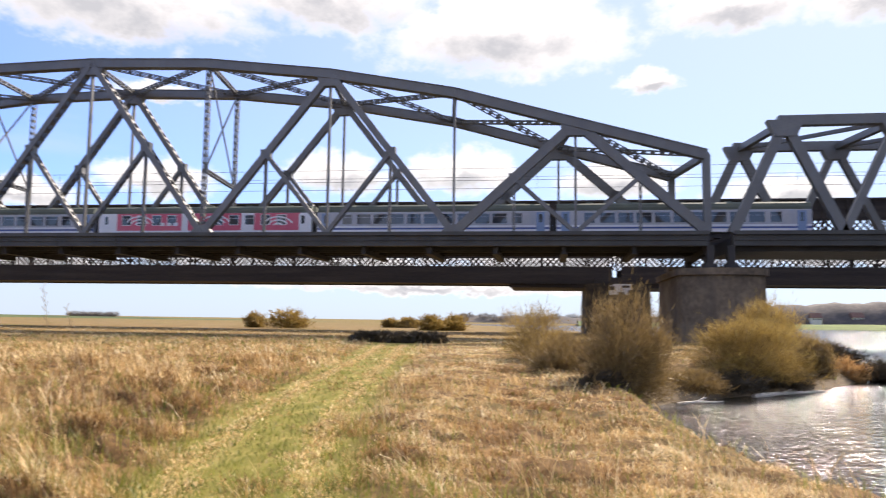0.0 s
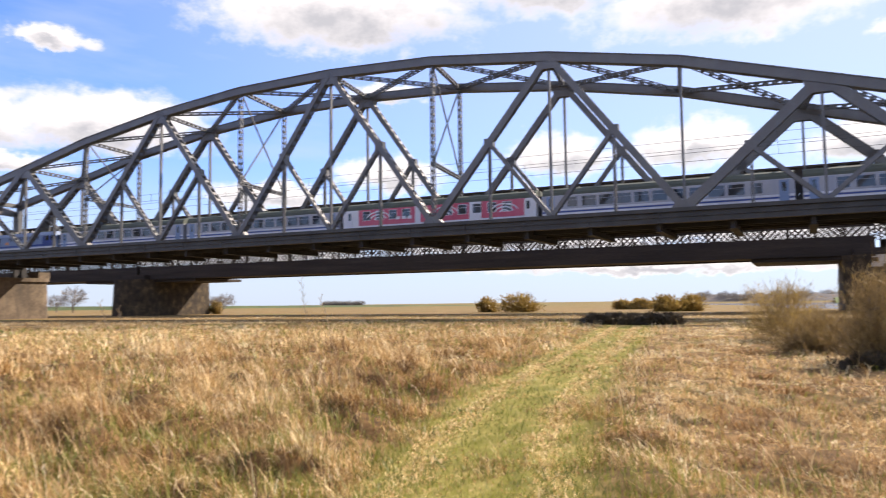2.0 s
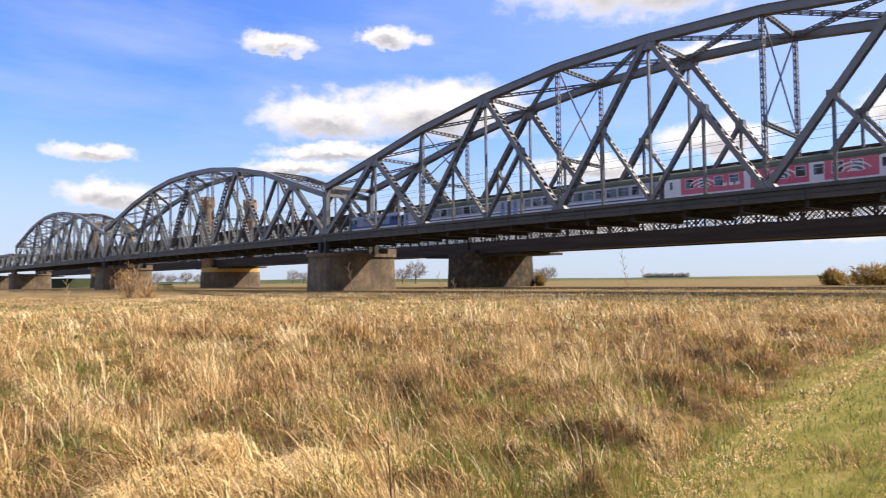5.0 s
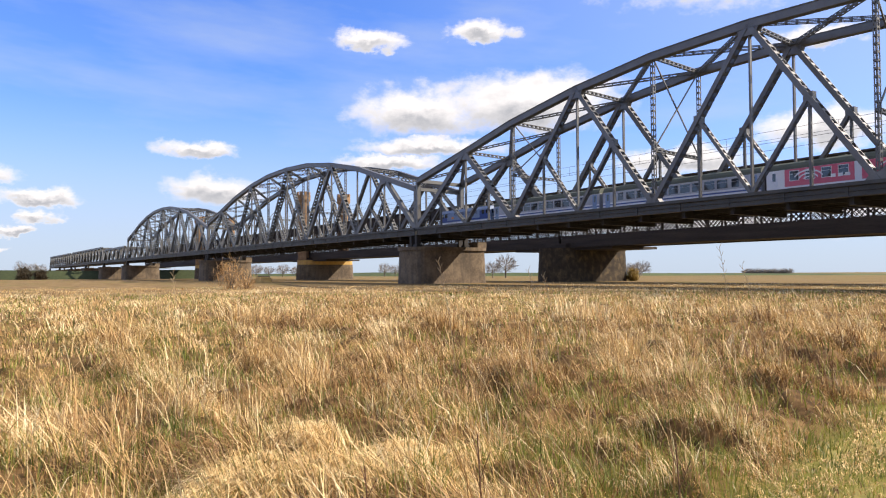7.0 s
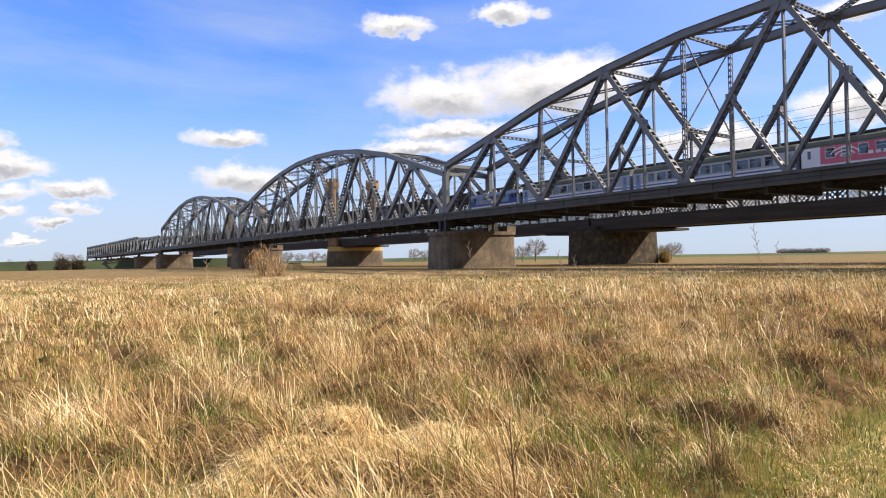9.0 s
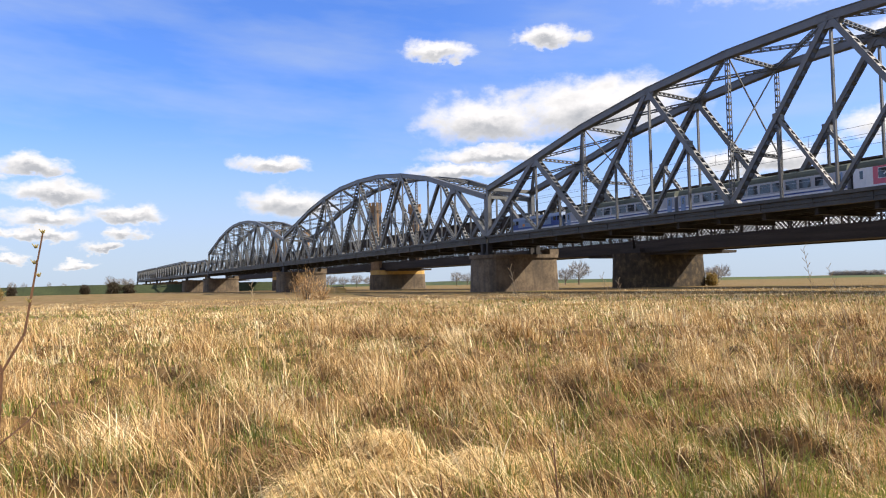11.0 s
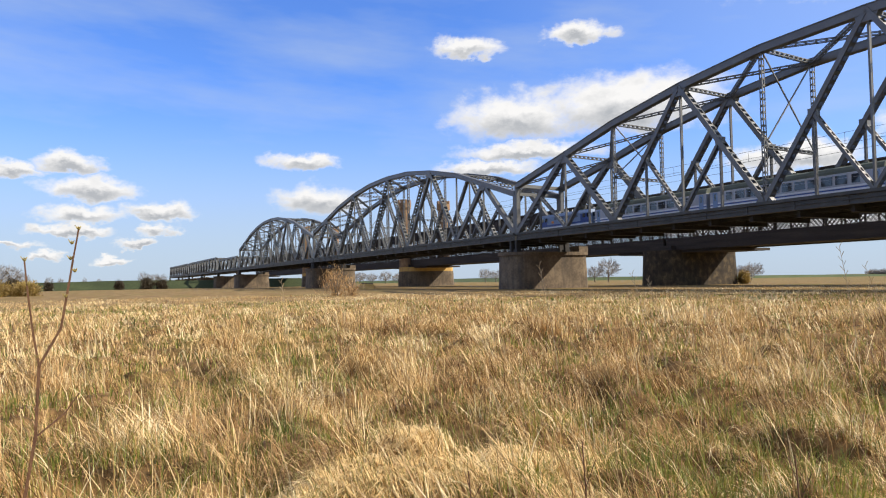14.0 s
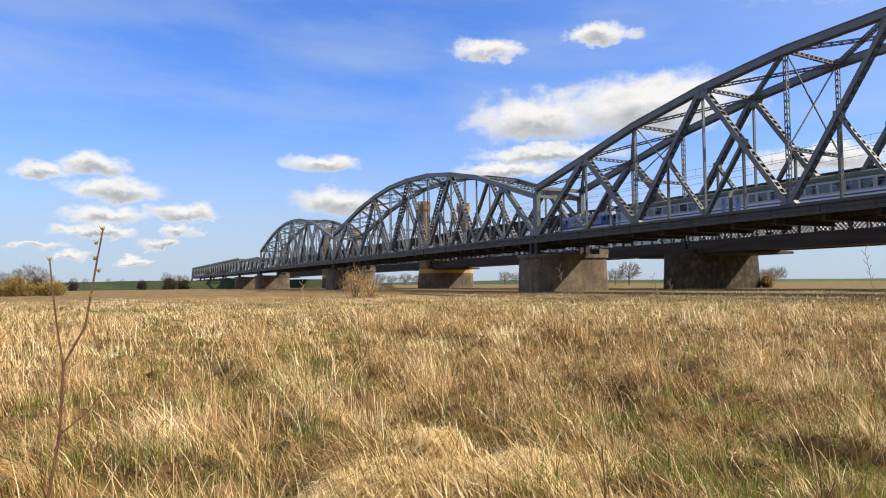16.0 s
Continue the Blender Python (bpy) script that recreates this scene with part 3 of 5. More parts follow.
def road_span(x1, x0):
    root = thing("road_bridge_span", "dark brown iron lattice girder of the old road bridge", "bridge", "spans of the old road bridge")
    for y, top_low, top_high in ((RY0, 10.4, 15.5), (RY1, 11.15, 16.7)):
        bm = bmesh.new()
        profile_body(x0, x1, [(y + a, z) for a, z in ((-0.6, 6.85), (0.6, 6.85), (0.6, 7.0), (0.35, 7.0), (0.35, 9.25), (-0.35, 9.25), (-0.35, 7.0), (-0.6, 7.0))], bm)
        part("lower_chord", bm, RUST, root)
        bm = bmesh.new()
        lattice_band(bm, x0, x1, y, 9.2, top_low + 0.1, 0.8, 0.115)
        part("lattice", bm, RUST, root)
        bm = bmesh.new()
        box(bm, x0, x1, y - 0.2, y + 0.2, top_low, 14.2)
        part("web_plate", bm, RUST, root)
        bm = bmesh.new()
        lattice_band(bm, x0, x1, y, 14.1, top_high + 0.1, 0.9, 0.115)
        part("lattice", bm, RUST, root)
        bm = bmesh.new()
        profile_body(x0, x1, [(y + a, z) for a, z in ((-0.15, top_high), (0.15, top_high), (0.15, 18.2), (0.45, 18.2), (0.45, 18.45), (-0.45, 18.45), (-0.45, 18.2), (-0.15, 18.2))], bm)
        part("upper_chord", bm, RUST, root)
        for z in (16.9, 17.3, 17.7) if y > RY0 else (15.9, 16.5, 17.1, 17.7):
            bm = bmesh.new()
            box(bm, x0, x1, y - 0.22, y - 0.14, z, z + 0.14)
            part("rib", bm, RUST, root)
        k = int((x1 - x0) / 3.2)
        for i in range(k + 1):
            x = x0 + (x1 - x0) * i / k
            bm = bmesh.new()
            box(bm, x - 0.1, x + 0.1, y - 0.42, y - 0.14, 9.2, 18.2)
            part("upright", bm, RUST, root)
    bm = bmesh.new()
    box(bm, x0, x1, RY0 + 0.36, RY1 - 0.36, 7.0, 7.5)
    box(bm, x0, x1, RY0 + 0.21, RY1 - 0.21, 11.3, 11.7)
    part("floor_plate", bm, RUST, root)
    for e in (x0, x1):
        bm = bmesh.new()
        s = 1 if e == x0 else -1
        xa, xb = sorted((e, e + s * 14.0))
        # haunch, with extra width past the far girder added to shade the pier
        box(bm, xa, xb, RY0 - 0.3, RY1 + 4.2, 6.35, 6.84)
        part("haunch", bm, RUST, root)
    return root


road_span(136.0, 9.2)
road_span(8.0, -114.6)
road_span(-115.4, -243.0)
road_span(-243.6, -371.3)
road_span(-371.9, -500.0)


def gate_tower(x, y):
    root = thing("brick_tower", "round brown brick bridge tower with a crenellated top", "tower", "towers of the road bridge", (x, y, 0))
    def ring(bm, r, z0, z1, r2=None):
        r2 = r if r2 is None else r2
        a = [bm.verts.new((r * math.cos(i * math.tau / 16), r * math.sin(i * math.tau / 16), z0)) for i in range(16)]
        b = [bm.verts.new((r2 * math.cos(i * math.tau / 16), r2 * math.sin(i * math.tau / 16), z1)) for i in range(16)]
        for i in range(16):
            bm.faces.new((a[i], a[(i + 1) % 16], b[(i + 1) % 16], b[i]))
        bm.faces.new(b)
        bm.faces.new(a[::-1])
    bm = bmesh.new()
    ring(bm, 1.95, 6.7, 26.6)
    part("shaft", bm, BRICK, root)
    bm = bmesh.new()
    ring(bm, 1.95, 26.6, 27.6, 2.4)
    ring(bm, 2.4, 27.6, 29.3)
    part("gallery", bm, BRICK, root)
    for i in range(8):
        a = math.tau * i / 8
        bm = bmesh.new()
        c, s = math.cos(a), math.sin(a)
        bar(bm, (c * 2.05 - s * -0.5, s * 2.05 + c * -0.5, 29.3 + 0.55), (c * 2.05 - s * 0.5, s * 2.05 + c * 0.5, 29.3 + 0.55), 0.5, 1.1)
        part("merlon", bm, BRICK, root)
    for i in range(4):
        a = math.tau * (i + 0.35) / 4
        for z in (20.5, 24.0):
            bm = bmesh.new()
            c, s = math.cos(a), math.sin(a)
            bar(bm, (c * 1.93, s * 1.93, z), (c * 1.93, s * 1.93, z + 1.5), 0.45, 0.45)
            part("slit_window", bm, GLASS, root)
    return root


for x in (-243.3, -371.6):
    gate_tower(x, 102.9)
    gate_tower(x, 118.2)

# ---- train ----
TRAIN_Y, RAIL = 77.32, 9.62


def wheelset(bm_root, x):
    for y in (-0.72, 0.72):
        bm = bmesh.new()
        a = [bm.verts.new((x + 0.46 * math.cos(i * math.tau / 14), y - 0.06, 0.46 + 0.46 * math.sin(i * math.tau / 14))) for i in range(14)]
        b = [bm.verts.new((v.co.x, y + 0.06, v.co.z)) for v in a]
        for i in range(14):
            bm.faces.new((a[i], a[(i + 1) % 14], b[(i + 1) % 14], b[i]))
        bm.faces.new(a[::-1])
        bm.faces.new(b)
        part("wheel", bm, BOGIE, bm_root)


def bogie(root, x):
    bm = bmesh.new()
    for y in (-1.05, 1.05):
        box(bm, x - 1.7, x + 1.7, y - 0.09, y + 0.09, 0.5, 0.85)
        for dx in (-1.25, 1.25):
            box(bm, x + dx - 0.2, x + dx + 0.2, y - 0.15, y + 0.15, 0.25, 0.7)
    box(bm, x - 0.4, x + 0.4, -1.0, 1.0, 0.55, 0.95)
    b = part("bogie", bm, BOGIE, root)
    for dx in (-1.25, 1.25):
        wheelset(b, x + dx)


def coach(x, film):
    kind = "crimson and white dining coach with printed pink side" if film else "pale blue-grey passenger coach with white lower stripes"
    root = thing("passenger_coach", kind, "railway coach", "coaches of the train", (x, TRAIN_Y, RAIL))
    ln = 24.3
    side = [(-1.41, 0.95), (-1.43, 1.5), (-1.43, 3.1), (-1.38, 3.2), (1.38, 3.2), (1.43, 3.1), (1.43, 1.5), (1.41, 0.95)]
    bm = bmesh.new()
    profile_body(0.0, ln, side, bm)
    part("body", bm, WHITE if film else COACH, root)
    bm = bmesh.new()
    roof = [(-1.4, 3.15), (-1.38, 3.45), (-1.2, 3.78), (-0.8, 3.98), (0, 4.06), (0.8, 3.98), (1.2, 3.78), (1.38, 3.45), (1.4, 3.15)]
    profile_body(0.05, ln - 0.05, roof, bm)
    part("roof", bm, ROOF, root)
    for k in range(5):
        bm = bmesh.new()
        xx = 3 + k * 4.5
        box(bm, xx, xx + 0.7, -0.3, 0.3, 4.0, 4.16)
        part("roof_vent", bm, ROOF, root)
    for z0, z1, m in (((1.0, 1.3, WHITE), (1.52, 1.72, WHITE), (1.34, 1.48, BLUE_DARK))[0:3] if not film else ((1.0, 1.2, WHITE),)):
        bm = bmesh.new()
        box(bm, 0.05, ln - 0.05, -1.445, -1.40, z0, z1)
        part("stripe", bm, m, root)
    n = 11
    for k in range(n):
        xx = 2.4 + (ln - 4.8) * (k + 0.5) / n
        if film and k in (4, 5):
            continue
        w = 0.72 if (not film and k not in (0, n - 1)) else 0.5
        for y in (-1.437, 1.437):
            bm = bmesh.new()
            box(bm, xx - w, xx + w, y - 0.012, y + 0.012, 1.9, 2.95)
            g = part("window", bm, GLASS, root)
            bm = bmesh.new()
            for a, b, c, d in ((xx - w - 0.05, xx + w + 0.05, 2.92, 2.98), (xx - w - 0.05, xx + w + 0.05, 1.86, 1.92), (xx - w - 0.05, xx - w, 1.92, 2.92), (xx + w, xx + w + 0.05, 1.92, 2.92), (xx - w, xx + w, 2.58, 2.61)):
                box(bm, a, b, y - 0.025, y + 0.025, c, d)
            part("window_frame", bm, WHITE if film else COACH, g)
    if film:
        for a, b in ((0.09, 0.4), (0.43, 0.68), (0.74, 0.95)):
            bm = bmesh.new()
            box(bm, ln * a, ln * b, -1.443, -1.40, 1.3, 3.15)
            part("printed_panel", bm, PINK, root, "crimson printed side panel")
        for cx, cz in ((0.2, 2.2), (0.56, 2.25), (0.85, 2.1)):
            for r in (0.35, 0.7, 1.05):
                bm = bmesh.new()
                for i in range(8):
                    a0, a1 = radians(20 + 17 * i), radians(37 + 17 * i)
                    bar(bm, (ln * cx + 1.6 * r * math.cos(a0), -1.45, cz - 0.4 + r * math.sin(a0)), (ln * cx + 1.6 * r * math.cos(a1), -1.45, cz - 0.4 + r * math.sin(a1)), 0.02, 0.14)
                part("printed_arc", bm, WHITE, root)
        for k in range(3):
            bm = bmesh.new()
            box(bm, ln * 0.3 + k * 0.75, ln * 0.3 + k * 0.75 + 0.5, -1.452, -1.44, 1.8, 2.15)
            part("lettering_bar", bm, WHITE, root)
    for xx in (0.5, ln - 1.35):
        for y in (-1.437, 1.437):
            bm = bmesh.new()
            box(bm, xx, xx + 0.85, y - 0.02, y + 0.02, 1.0, 3.05)
            d = part("door", bm, BLUE_LIGHT if not film else WHITE, root)
            bm = bmesh.new()
            box(bm, xx + 0.25, xx + 0.62, y - 0.028, y + 0.028, 2.0, 2.85)
            part("door_window", bm, GLASS, d)
    for xx, s in ((0.0, -1), (ln, 1)):
        bm = bmesh.new()
        xa, xb = sorted((xx, xx + s * 0.32))
        box(bm, xa, xb, -0.75, 0.75, 1.05, 3.3)
        part("gangway", bm, BOGIE, root)
    bm = bmesh.new()
    box(bm, 4.6, ln - 4.6, -1.1, 1.1, 0.4, 0.94)
    part("underframe_box", bm, BOGIE, root)
    for xx in (2.9, ln - 2.9):
        bogie(root, xx)
    return root


def locomotive(x):
    root = thing("electric_locomotive", "two-tone blue electric locomotive with a raised pantograph", "locomotive", at=(x, TRAIN_Y, RAIL))
    ln = 15.9
    side = [(-1.45, 1.0), (-1.48, 1.4), (-1.48, 3.1), (-1.2, 3.55), (1.2, 3.55), (1.48, 3.1), (1.48, 1.4), (1.45, 1.0)]
    bm = bmesh.new()
    profile_body(0, ln, side, bm, 0.55)
    part("body", bm, BLUE_LIGHT, root)
    for a, b, z0, z1, m in ((0.3, 2.6, 1.42, 2.4, BLUE_DARK), (12.6, ln - 0.3, 1.42, 2.9, BLUE_DARK), (0.25, ln - 0.25, 1.05, 1.35, WHITE), (2.6, 12.6, 1.45, 1.7, BLUE_DARK)):
        bm = bmesh.new()
        box(bm, a, b, -1.495, -1.44, z0, z1)
        part("colour_band", bm, m, root)
    bm = bmesh.new()
    box(bm, 4.0, 4.7, -1.497, -1.44, 1.9, 2.3)
    part("marking", bm, ORANGE, root)
    for k in range(4):
        xx = 4.9 + k * 1.9
        bm = bmesh.new()
        box(bm, xx, xx + 1.2, -1.494, -1.46, 2.45, 2.95)
        g = part("grille", bm, BOGIE, root)
        for j in range(5):
            bm = bmesh.new()
            box(bm, xx, xx + 1.2, -1.51, -1.494, 2.48 + j * 0.095, 2.52 + j * 0.095)
            part("slat", bm, BLUE_LIGHT, g)
    for xx in (0.75, 2.0, ln - 2.7, ln - 1.5):
        bm = bmesh.new()
        box(bm, xx, xx + 0.75, -1.498, -1.46, 2.25, 2.95)
        part("cab_window", bm, GLASS, root)
    for s, xx in ((-1, 0.28), (1, ln - 0.28)):
        for y in (-0.62, 0.62):
            bm = bmesh.new()
            box(bm, xx - 0.16, xx + 0.16, y - 0.5, y + 0.5, 2.3, 3.0)
            part("windscreen", bm, GLASS, root)
        for y in (-0.95, 0.95):
            bm = bmesh.new()
            xa, xb = sorted((xx - s * 0.3, xx + s * 0.24))
            box(bm, xa, xb, y - 0.16, y + 0.16, 1.5, 1.75)
            part("headlight", bm, WHITE, root)
    for xx in (3.2, 6.0, 8.5, 10.8):
        bm = bmesh.new()
        box(bm, xx, xx + 1.7, -0.7, 0.7, 3.5, 3.82)
        part("roof_hatch", bm, ROOF, root)
    for xx, up in ((2.6, 0.35), (13.2, 1.75)):
        bm = bmesh.new()
        for y in (-0.55, 0.55):
            bar(bm, (xx - 0.9, y, 3.66), (xx + 0.9, y, 3.66), 0.08, 0.08)
            bar(bm, (xx + 0.7, y * 0.8, 3.7), (xx - 0.9, y * 0.4, 3.7 + up * 0.5), 0.06, 0.06)
            bar(bm, (xx - 0.9, y * 0.4, 3.7 + up * 0.5), (xx + 0.5, y * 0.5, 3.75 + up), 0.05, 0.05)
        for dx in (0.3, 0.65):
            bar(bm, (xx + dx, -0.9, 3.78 + up), (xx + dx, 0.9, 3.78 + up), 0.06, 0.06)
        part("pantograph", bm, STEEL_DARK, root)
    for k in range(6):
        bm = bmesh.new()
        xx = 4.6 + k * 1.25
        box(bm, xx - 0.07, xx + 0.07, -1.0, -0.86, 3.5, 3.95)
        part("insulator", bm, WALL, root)
    for xx in (3.4, ln - 3.4):
        bogie(root, xx)
    bm = bmesh.new()
    box(bm, 6.2, 9.7, -1.2, 1.2, 0.35, 1.0)
    part("battery_box", bm, BOGIE, root)
    return root


FRONT = -116.0
locomotive(FRONT)
for i in range(5):
    coach(FRONT + 16.5 + 24.95 * i, i == 2)

# ---- ground, river, far land ----


def lerp_at(table, v):
    return np.interp(v, [a for a, _ in table], [b for _, b in table])


SHORE = [(-60, 30), (4, 8.5), (7, 6.4), (9, 5.1), (10, 4.5), (11.2, 4.1), (15, 3.6), (18, 3.4), (24, 3.4), (28, 3.7), (29.5, 4.1), (31, 5.0), (35, 8.8), (40, 13.8), (44, 16.6), (48, 18.8), (58, 21.5), (80, 24), (110, 18), (170, 2), (241, -9), (366, -49), (560, -140), (1200, -500), (5000, -3000)]
PATH_X = [(-10, 1.6), (3, -1.8), (6.7, -2.9), (8.8, -3.5), (12.5, -4.4), (18, -5.4), (32.5, -7.6), (48, -10.3), (60, -12.5)]
PATH_W = [(0, 0.95), (15, 1.25), (48, 1.7)]
WATER = -1.5


def wave(x, y, s, k=0):
    """A smooth wandering value between about -1 and 1; s: size in metres."""
    x, y = x / s + 3.1 * k, y / s - 1.7 * k
    return (np.sin(x * 1.0 + 1.3 * np.sin(y * 0.9 + k)) + np.sin(y * 1.1 + 1.7 * np.sin(x * 0.8 - k)) + np.sin((x + y) * 0.73 + 2.1 * np.sin((x - y) * 0.6))) / 3


def smooth(v):
    v = np.clip(v, 0, 1)
    return v * v * (3 - 2 * v)


# brown mats of beaten-down grass, hollow shade tinted in: place, half width across the view, half depth
MATS = [(-17.8, 0.9, 0.45, 0.5), (-16.9, 2.2, 0.6, 0.7), (-12.9, 2.1, 0.45, 0.5), (-10.6, 0.8, 0.35, 0.4), (-11.9, 7.4, 0.75, 0.5), (-8.2, 7.8, 0.7, 0.45), (-6.1, 6.5, 0.55, 0.4), (-11.3, 6.4, 0.4, 0.4),
        (-15.1, 14.8, 0.8, 0.7), (-9.6, 4.3, 0.4, 0.35), (-6.2, 1.6, 0.28, 0.3), (-8.7, 2.0, 0.3, 0.35), (-6.5, 4.9, 0.35, 0.3), (-4.4, 5.6, 0.35, 0.28), (-4.6, 4.6, 0.3, 0.28), (-12.6, 6.2, 0.4, 0.35),
        (-7.7, 1.1, 0.4, 0.3), (-6.7, 11.5, 0.6, 0.6), (-13.6, 10.2, 0.6, 0.5), (-20.5, 8.0, 0.9, 0.7)]
# pale straw blown flat, and lush green patches
FLAT = [(-4.8, 2.3, 0.45), (-4.8, 1.5, 0.45), (-4.9, 3.1, 0.38), (-5.6, 2.6, 0.35)]
LUSH = [(-7.4, 3.8, 0.4), (-15.8, 3.6, 0.8), (-4.2, 4.6, 0.45), (-6.0, 4.7, 0.4), (-10.0, 0.9, 0.4), (-8.7, 11.8, 0.7), (-5.2, 5.2, 0.5), (-8.6, 5.7, 0.35), (-6.9, 0.3, 0.4), (-5.6, 7.6, 0.5), (-0.4, 6.6, 0.6)]


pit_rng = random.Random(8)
PITS = []   # small clefts between the tussocks, their shade put into the grass colour
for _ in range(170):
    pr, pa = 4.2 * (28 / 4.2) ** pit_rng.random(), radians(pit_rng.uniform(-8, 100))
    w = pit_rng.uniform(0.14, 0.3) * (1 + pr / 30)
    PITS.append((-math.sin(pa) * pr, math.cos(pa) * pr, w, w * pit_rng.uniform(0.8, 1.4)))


def matted_at(x, y, table=MATS):
    best = np.zeros_like(x)
    for mx, my, across, deep in table:
        d = math.hypot(mx, my)
        u, v = (mx * x + my * y) / d - d, (mx * y - my * x) / d
        u = np.where(u < 0, u / (deep * 1.9), u / deep)   # they lie open towards the standpoint
        best = np.maximum(best, np.exp(-u ** 2 - (v / across) ** 2))
    return best


def spots(x, y, table):
    return np.max([np.exp(-((x - a) ** 2 + (y - b) ** 2) / (w * w)) for a, b, w in table], axis=0)


def riverside(x, y):
    """1 on the strip between the track and the river."""
    return smooth((x - lerp_at(PATH_X, y) - 1.0) / 1.4)


def land(x, y):
    """Ground height: flat flood meadow, river bed, far bank."""
    x, y = np.asarray(x, float), np.asarray(y, float)
    r = np.hypot(x, y)
    into = x - lerp_at(SHORE, y)
    reach = 1.6 + 1.5 * smooth((y - 25) / 5)
    wet = smooth((into + reach) / (2 * reach))
    far = np.maximum(smooth((y - 610 + 0.05 * x) / 30), smooth((x - 300 - 0.1 * y) / 30))
    hump = smooth((wave(x, y, 0.24, 21) + 0.6 * wave(x, y, 0.6, 22) + 0.25) / 0.8)
    lane = np.clip((np.abs(x - lerp_at(PATH_X, y)) - lerp_at(PATH_W, y)) / 0.8, 0.08, 1)
    rise = (0.25 - 0.17 * riverside(x, y)) * hump * (1 - 0.8 * matted_at(x, y))
    z = (rise + 0.06 * wave(x, y, 0.6, 2)) * lane * smooth((60 - r) / 40) - 3.4 * wet * (1 - far) - 0.25 * smooth((into + 9) / 9) * (1 - far)
    return z


angles = np.concatenate([np.linspace(-45, 115, 380, endpoint=False), np.linspace(115, 315, 60, endpoint=False)])
radii = np.concatenate([[0.001, 0.4], np.geomspace(1.0, 3.0, 20, endpoint=False), np.geomspace(3.0, 50, 240, endpoint=False), np.geomspace(50, 4600, 80)])
A, Rr = np.meshgrid(np.radians(angles), radii)
gx, gy = -np.sin(A) * Rr, np.cos(A) * Rr
gx[0] += 0.2
gy[0] += 0.13
gz = land(gx, gy)
na, nr = len(angles), len(radii)
idx = np.arange(na * nr).reshape(nr, na)
a0, a1, b0, b1 = idx[:-1], np.roll(idx, -1, 1)[:-1], idx[1:], np.roll(idx, -1, 1)[1:]
quads = np.stack([a0, b0, b1, a1], -1).reshape(-1, 4)
gm = bpy.data.meshes.new("ground")
gm.vertices.add(na * nr)
gm.vertices.foreach_set("co", np.stack([gx, gy, gz], -1).astype(np.float32).ravel())
gm.loops.add(quads.size)
gm.loops.foreach_set("vertex_index", quads[:, ::-1].astype(np.int32).ravel())
gm.polygons.add(len(quads))
gm.polygons.foreach_set("loop_start", np.arange(0, quads.size, 4, dtype=np.int32))
gm.polygons.foreach_set("use_smooth", np.ones(len(quads), bool))
gm.update(calc_edges=True)
gcol = gm.attributes.new("path", "FLOAT", "POINT")
off = np.abs(gx - lerp_at(PATH_X, gy))
pw = lerp_at(PATH_W, gy)
gcol.data.foreach_set("value", ((1 - smooth((off - pw * 0.8) / 0.6)) * (gy < 62) * (gy > -8)).astype(np.float32).ravel())
ground = new("ground", gm)
tagged(ground, "flat flood meadow of dry straw grass with green patches", "ground", kind="structure")

GROUND = bpy.data.materials.new("meadow_soil")
GROUND.use_nodes = True
n, l = GROUND.node_tree.nodes, GROUND.node_tree.links
b = n["Principled BSDF"]
b.inputs["Roughness"].default_value, b.inputs["Specular IOR Level"].default_value = 0.95, 0.1
tc = n.new("ShaderNodeTexCoord")


def gnoise(scale, detail, stretch=(1, 1, 1)):
    mp = n.new("ShaderNodeMapping")
    mp.inputs["Scale"].default_value = stretch
    l.new(tc.outputs["Object"], mp.inputs[0])
    t = n.new("ShaderNodeTexNoise")
    t.inputs["Scale"].default_value, t.inputs["Detail"].default_value, t.inputs["Roughness"].default_value = scale, detail, 0.65
    l.new(mp.outputs[0], t.inputs["Vector"])
    return t.outputs["Fac"]


def gramp(fac, stops):
    r = n.new("ShaderNodeValToRGB")
    l.new(fac, r.inputs[0])
    e = r.color_ramp.elements
    while len(e) < len(stops):
        e.new(0.5)
    for i, (p, c) in enumerate(stops):
        e[i].position, e[i].color = p, (*c, 1)
    return r.outputs[0]


def gmix(fac, a, c):
    m = n.new("ShaderNodeMix")
    m.data_type = "RGBA"
    l.new(fac, m.inputs[0])
    l.new(a, m.inputs[6])
    l.new(c, m.inputs[7])
    return m.outputs[2]


def grange(v, lo, hi, top=1.0):
    m = n.new("ShaderNodeMapRange")
    m.inputs[1].default_value, m.inputs[2].default_value, m.inputs[4].default_value = lo, hi, top
    l.new(v, m.inputs[0])
    return m.outputs[0]


straw = gramp(gnoise(3.0, 8), [(0.3, (0.04, 0.025, 0.012)), (0.5, (0.13, 0.075, 0.03)), (0.7, (0.3, 0.185, 0.08))])
sward = gramp(gnoise(0.35, 9, (0.4, 1, 1)), [(0.3, (0.12, 0.075, 0.03)), (0.5, (0.2, 0.132, 0.056)), (0.7, (0.28, 0.2, 0.098))])
green = gramp(gnoise(5.0, 6), [(0.3, (0.07, 0.08, 0.02)), (0.55, (0.14, 0.145, 0.038)), (0.75, (0.24, 0.21, 0.075))])
away = n.new("ShaderNodeVectorMath")
away.operation = "LENGTH"
l.new(tc.outputs["Object"], away.inputs[0])
straw = gmix(grange(away.outputs["Value"], 22, 60), straw, sward)
meadow = gmix(grange(gnoise(0.12, 4, (0.35, 1, 1)), 0.52, 0.68, 0.6), straw, green)
